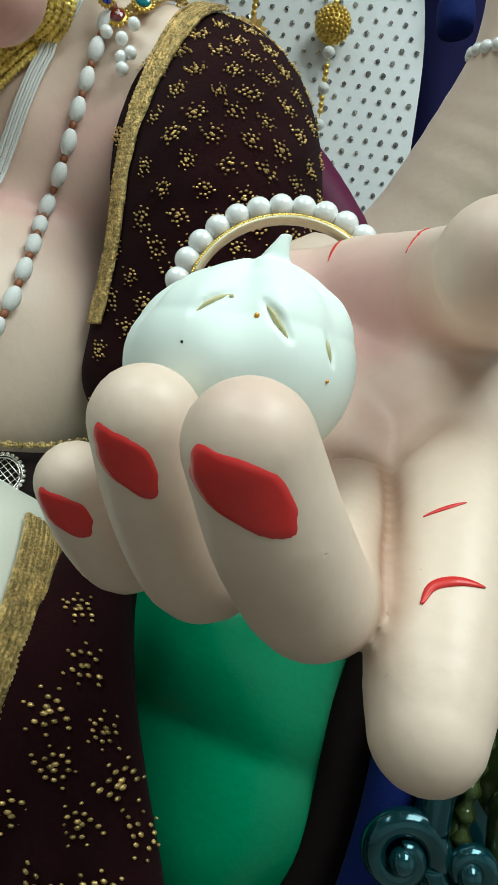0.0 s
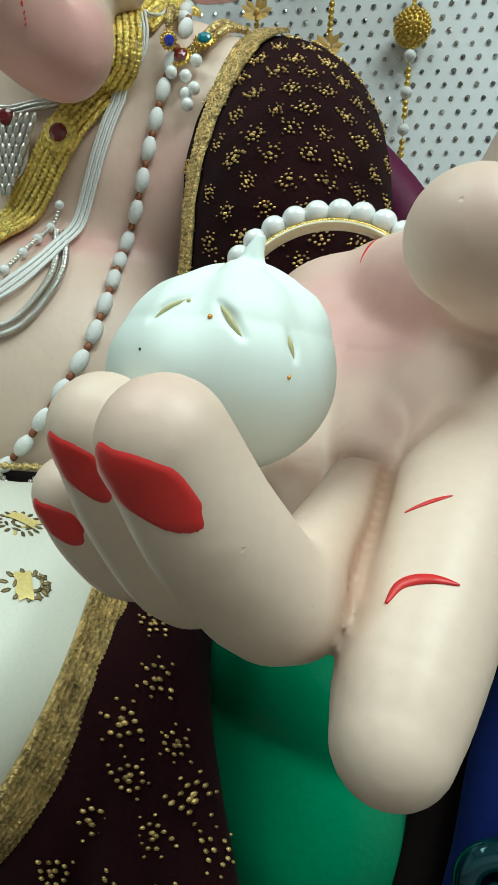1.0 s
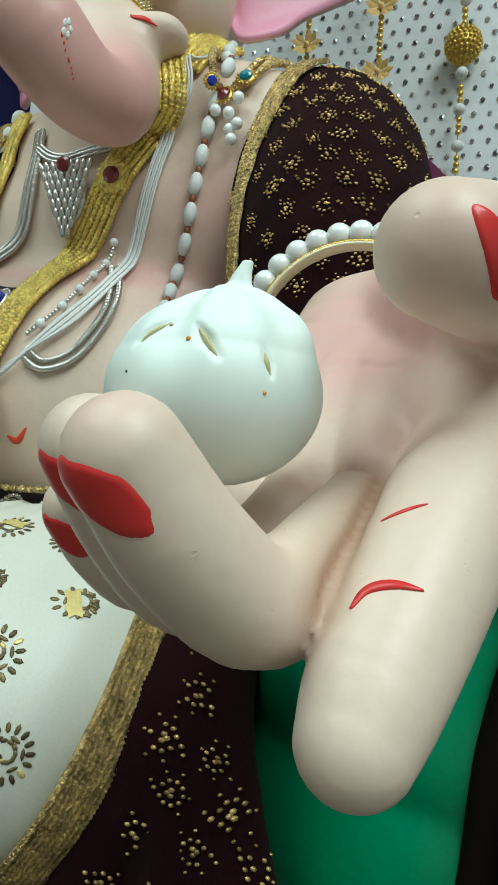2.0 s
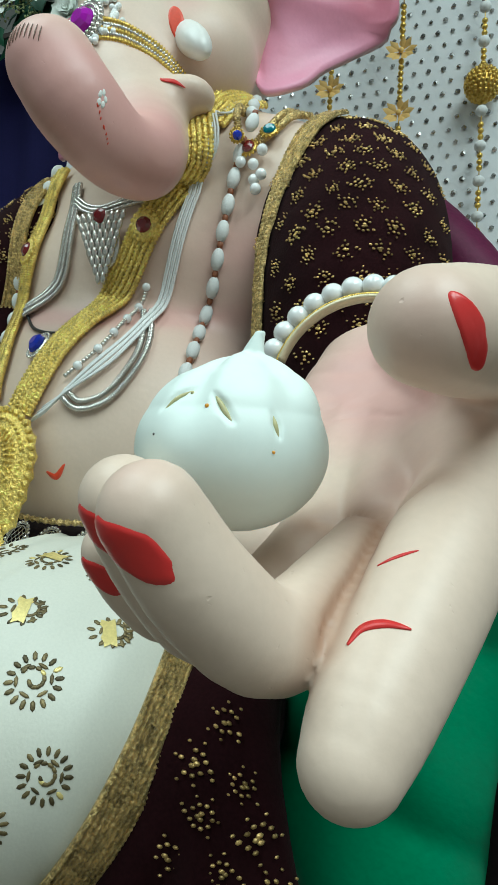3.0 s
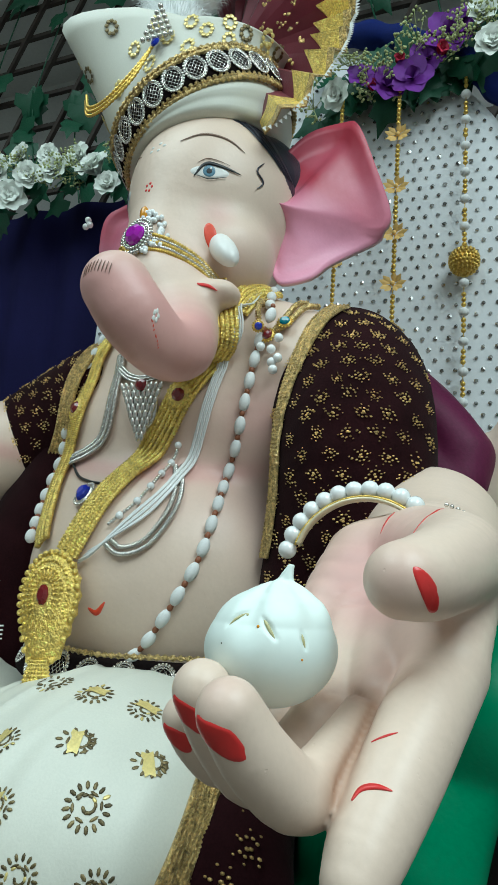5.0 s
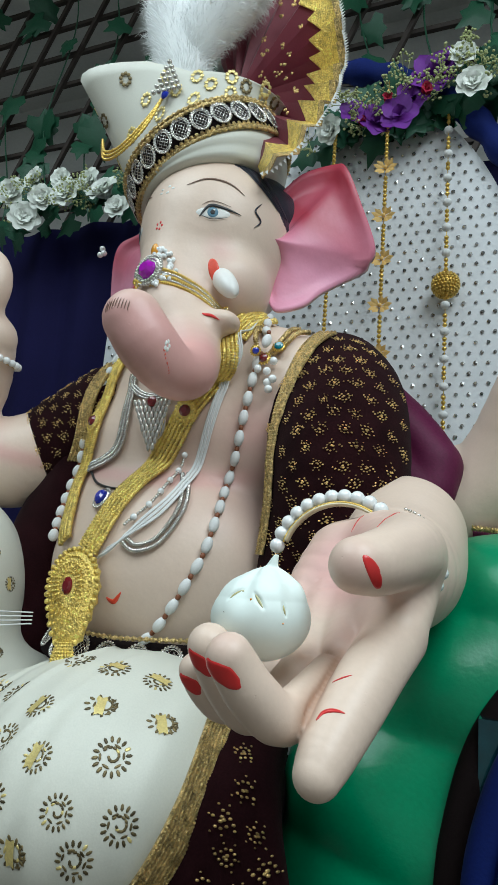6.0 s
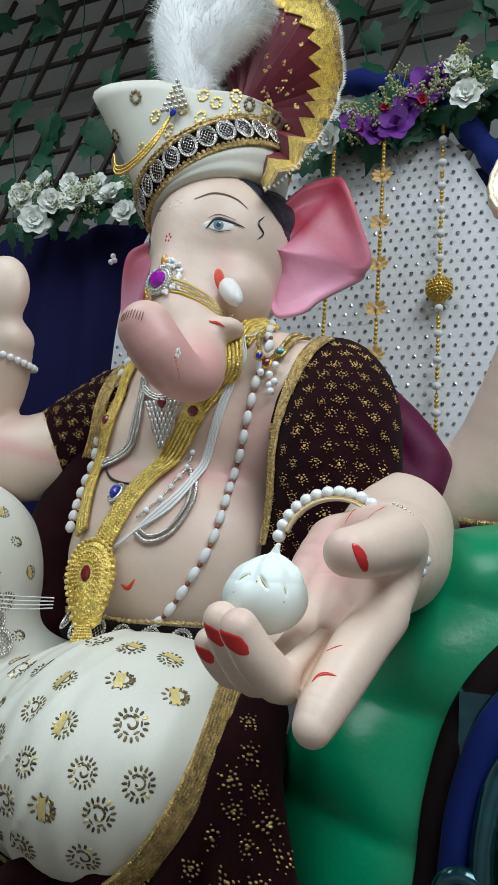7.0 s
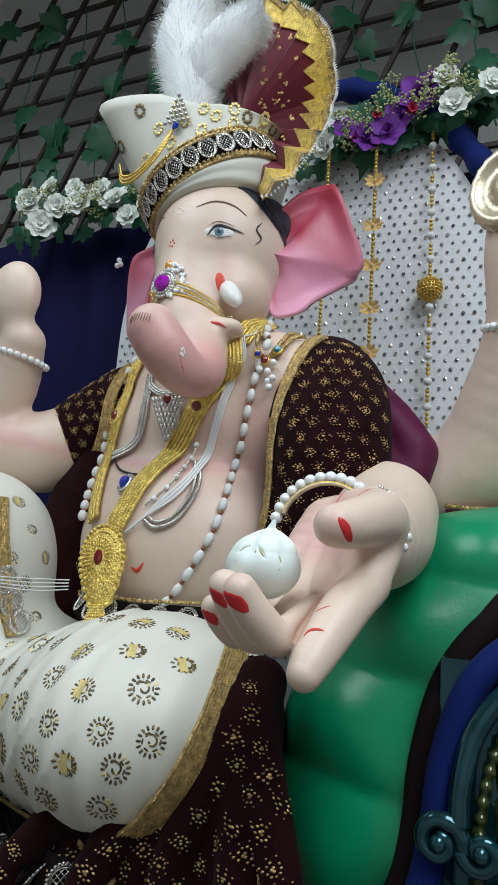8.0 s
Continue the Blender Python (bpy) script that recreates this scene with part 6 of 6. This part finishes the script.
def ivy_leaf():
    rimp = [(0, -0.10), (0.30, -0.30), (0.50, -0.02), (0.36, 0.20), (0.42, 0.46), (0.16, 0.56), (0, 1.0), (-0.16, 0.56), (-0.42, 0.46), (-0.36, 0.20), (-0.50, -0.02), (-0.30, -0.30)]
    v = [(x, 0.12 * abs(x) * 1.6 + 0.10 * y * y, y) for x, y in rimp] + [(0, -0.02, 0.25), (0, 0.02, 0.6), (0, 0.0, 0.0)]
    f = [(0, 1, 14), (1, 2, 14), (2, 3, 12), (2, 12, 14), (3, 4, 12), (4, 5, 12), (5, 13, 12), (5, 6, 13), (6, 7, 13), (7, 12, 13), (7, 8, 12), (8, 9, 12), (9, 10, 12), (10, 14, 12), (10, 11, 14), (11, 0, 14)]
    return mesh_of("leaf", v, f, [LEAF])


IVY = ivy_leaf()
rng = random.Random(33)
for vx, zt, zb in ((-1.62, 3.0, 2.1), (-1.45, 3.0, 2.1), (-1.28, 3.0, 2.2), (-1.12, 3.0, 2.15), (-0.96, 3.0, 2.2), (-0.80, 3.0, 2.25), (-0.62, 3.0, 2.3), (-0.36, 3.0, 2.3), (-0.18, 3.0, 2.25), (-0.02, 3.0, 2.3), (0.13, 3.0, 2.3), (0.30, 3.0, 2.2), (0.48, 3.0, 2.2)):
    vine = thing("ivy_vine", None, "artificial ivy vine with dark green leaves on the trellis", "ivy", "ivy vines")
    zz = np.linspace(zt, zb, 24)
    p = np.array([(vx + 0.03 * math.sin(9 * z + 5 * vx), 1.118, z) for z in zz])
    part("stem", mesh_of("stem", *tube(p, 0.0022, 5), [LEAF]), vine)
    for k in range(9):
        i = rng.randrange(24)
        o = part("leaf", IVY, vine)
        o.location = Vector(p[i]) + Vector((rng.uniform(-0.03, 0.03), -0.012, 0))
        sc = rng.uniform(0.060, 0.098)
        o.scale = (sc, sc, sc)
        o.rotation_euler = (rng.uniform(-0.5, 0.4), rng.uniform(2.2, 4.1), rng.uniform(-0.6, 0.6))

# ---------------- flower garlands ----------------
def petal(length, width, cup, lift):
    """One cupped petal pointing up, in the local xz plane."""
    v, f = [], []
    for j in range(5):
        t = j / 4
        w = width * math.sin(math.pi * (0.12 + 0.80 * t)) ** 0.8
        for i in (-1, -0.5, 0, 0.5, 1):
            v.append((i * w, -cup * math.sin(t * 2.2) + lift * i * i * 0.4, t * length))
    f = [(j * 5 + i, j * 5 + i + 1, (j + 1) * 5 + i + 1, (j + 1) * 5 + i) for j in range(4) for i in range(4)]
    return np.array(v), f


def bloom(kind):
    """A rose, an orchid or a bud as one mesh, facing -y."""
    s = Soup()
    rg = random.Random(kind)
    if kind == "rose":
        layers = ((7, 0.034, 0.017, 0.012, 0.25), (6, 0.027, 0.015, 0.016, 0.55), (5, 0.020, 0.012, 0.016, 0.9), (3, 0.014, 0.009, 0.014, 1.2))
    elif kind == "orchid":
        layers = ((5, 0.034, 0.018, 0.004, 0.10), (3, 0.018, 0.010, 0.006, 0.6))
    else:
        layers = ((5, 0.030, 0.014, 0.014, 0.7), (4, 0.024, 0.011, 0.014, 1.1))
    for n, ln, wd, cup, up in layers:
        pv, pf = petal(ln, wd, cup, -0.008)
        off = rg.uniform(0, 6)
        for k in range(n):
            m = Matrix.Rotation(off + 2 * math.pi * k / n + rg.uniform(-0.15, 0.15), 4, "Y") @ Matrix.Rotation(up + rg.uniform(-0.12, 0.12), 4, "X")
            r = np.array(m.to_3x3())
            s.add(pv @ r.T, pf)
    mats = {"rose": PETALW, "orchid": PETALP, "bud": PETALR}
    return s.mesh(kind, [mats[kind]])


ROSE, ORCHID, BUD = bloom("rose"), bloom("orchid"), bloom("bud")


def sprig_mesh():
    s = Soup()
    rg = random.Random(9)
    for k in range(9):
        d = unit(vec(rg.uniform(-1, 1), rg.uniform(-0.9, 0.1), rg.uniform(-0.4, 1)))
        e = d * rg.uniform(0.03, 0.055)
        s.add(*tube([(0, 0, 0), e], 0.0007, 4))
        for _ in range(6):
            s.add(*ball(e + vec(rg.uniform(-1, 1), rg.uniform(-1, 1), rg.uniform(-1, 1)) * 0.009, 0.0026, 5, 4))
    return s.mesh("sprig", [SPRIG])


SPR = sprig_mesh()


def arrangement(label, blooms, greens, seed, spread=0.05):
    """Blooms, sprigs and leaves tied together along a line."""
    rg = random.Random(seed)
    top = thing("flower_garland", None, label, "flowers")
    for me, name, x, y, z, sc in blooms:
        o = part(name, me, top)
        o.location, o.scale = (x, y, z), (sc, sc, sc)
        o.rotation_euler = (rg.uniform(-0.5, 0.2), rg.uniform(0, 6), rg.uniform(-0.5, 0.5))
    for x, y, z in greens:
        for _ in range(4):
            o = part("leaf", IVY, top)
            sc = rg.uniform(0.045, 0.075)
            o.location = (x + rg.uniform(-spread, spread), y + rg.uniform(0.005, 0.03), z + rg.uniform(-spread, spread) * 0.8)
            o.scale = (sc, sc, sc)
            o.rotation_euler = (rg.uniform(-0.7, 0.5), rg.uniform(0, 6), rg.uniform(-0.6, 0.6))
        o = part("sprig", SPR, top)
        o.location = (x + rg.uniform(-spread, spread) * 0.7, y - 0.005, z + rg.uniform(-spread, spread) * 0.6)
        o.rotation_euler = (rg.uniform(-0.5, 0.5), rg.uniform(0, 6), 0)
    return top


Y = 0.865
arrangement("garland of white roses, purple orchids, red buds and greenery",
            [(ROSE, "rose", -0.178, Y, 2.135, 0.95), (ROSE, "rose", 0.080, Y, 2.170, 1.05), (ROSE, "rose", 0.145, Y, 2.195, 1.1), (ROSE, "rose", 0.060, Y, 2.235, 0.9), (ROSE, "rose", 0.20, Y, 2.16, 1.0),
             (ORCHID, "orchid", -0.140, Y, 2.165, 0.9), (ORCHID, "orchid", -0.095, Y - 0.01, 2.130, 1.0), (ORCHID, "orchid", -0.050, Y - 0.01, 2.135, 1.1), (ORCHID, "orchid", -0.030, Y, 2.175, 1.0), (ORCHID, "orchid", 0.005, Y, 2.215, 1.25), (ORCHID, "orchid", 0.030, Y, 2.235, 0.9),
             (BUD, "bud", -0.005, Y - 0.012, 2.170, 0.7), (BUD, "bud", -0.072, Y - 0.012, 2.168, 0.6), (BUD, "bud", -0.115, Y - 0.012, 2.125, 0.6)],
            [(-0.20 + 0.055 * k, Y + 0.01, 2.12 + 0.12 * (k / 8) ** 1.0 + 0.02 * (k % 2)) for k in range(9)] + [(0.06 * k - 0.2, Y + 0.02, 2.20) for k in range(6)], 51)
arrangement("bunch of white cloth roses with dark leaves",
            [(ROSE, "rose", x, 0.90, z, sc) for x, z, sc in ((-0.99, 2.15, 1.25), (-0.925, 2.175, 1.05), (-0.90, 2.12, 1.15), (-0.82, 2.115, 1.35), (-0.76, 2.14, 1.1), (-0.715, 2.10, 1.4), (-0.95, 2.075, 1.3), (-0.68, 2.06, 1.0), (-0.85, 2.165, 0.9), (-0.62, 2.09, 1.1))],
            [(-1.02 + 0.05 * k, 0.915, 2.10 + 0.03 * (k % 3)) for k in range(9)], 52)

# blue swag over the arch
g = np.linspace(0.15, 1.75, 80)
p = np.array([(XC + 0.47 * math.cos(a), 0.915, 1.745 + 0.575 * math.sin(a)) for a in g])
thing("blue_swag", mesh_of("blue_swag", *tube(p, 0.024 * (1 + 0.14 * np.sin(np.arange(80) * 0.9)), 12), [BLUE]), "royal blue cloth swag draped along the arch of the backdrop", "drape")
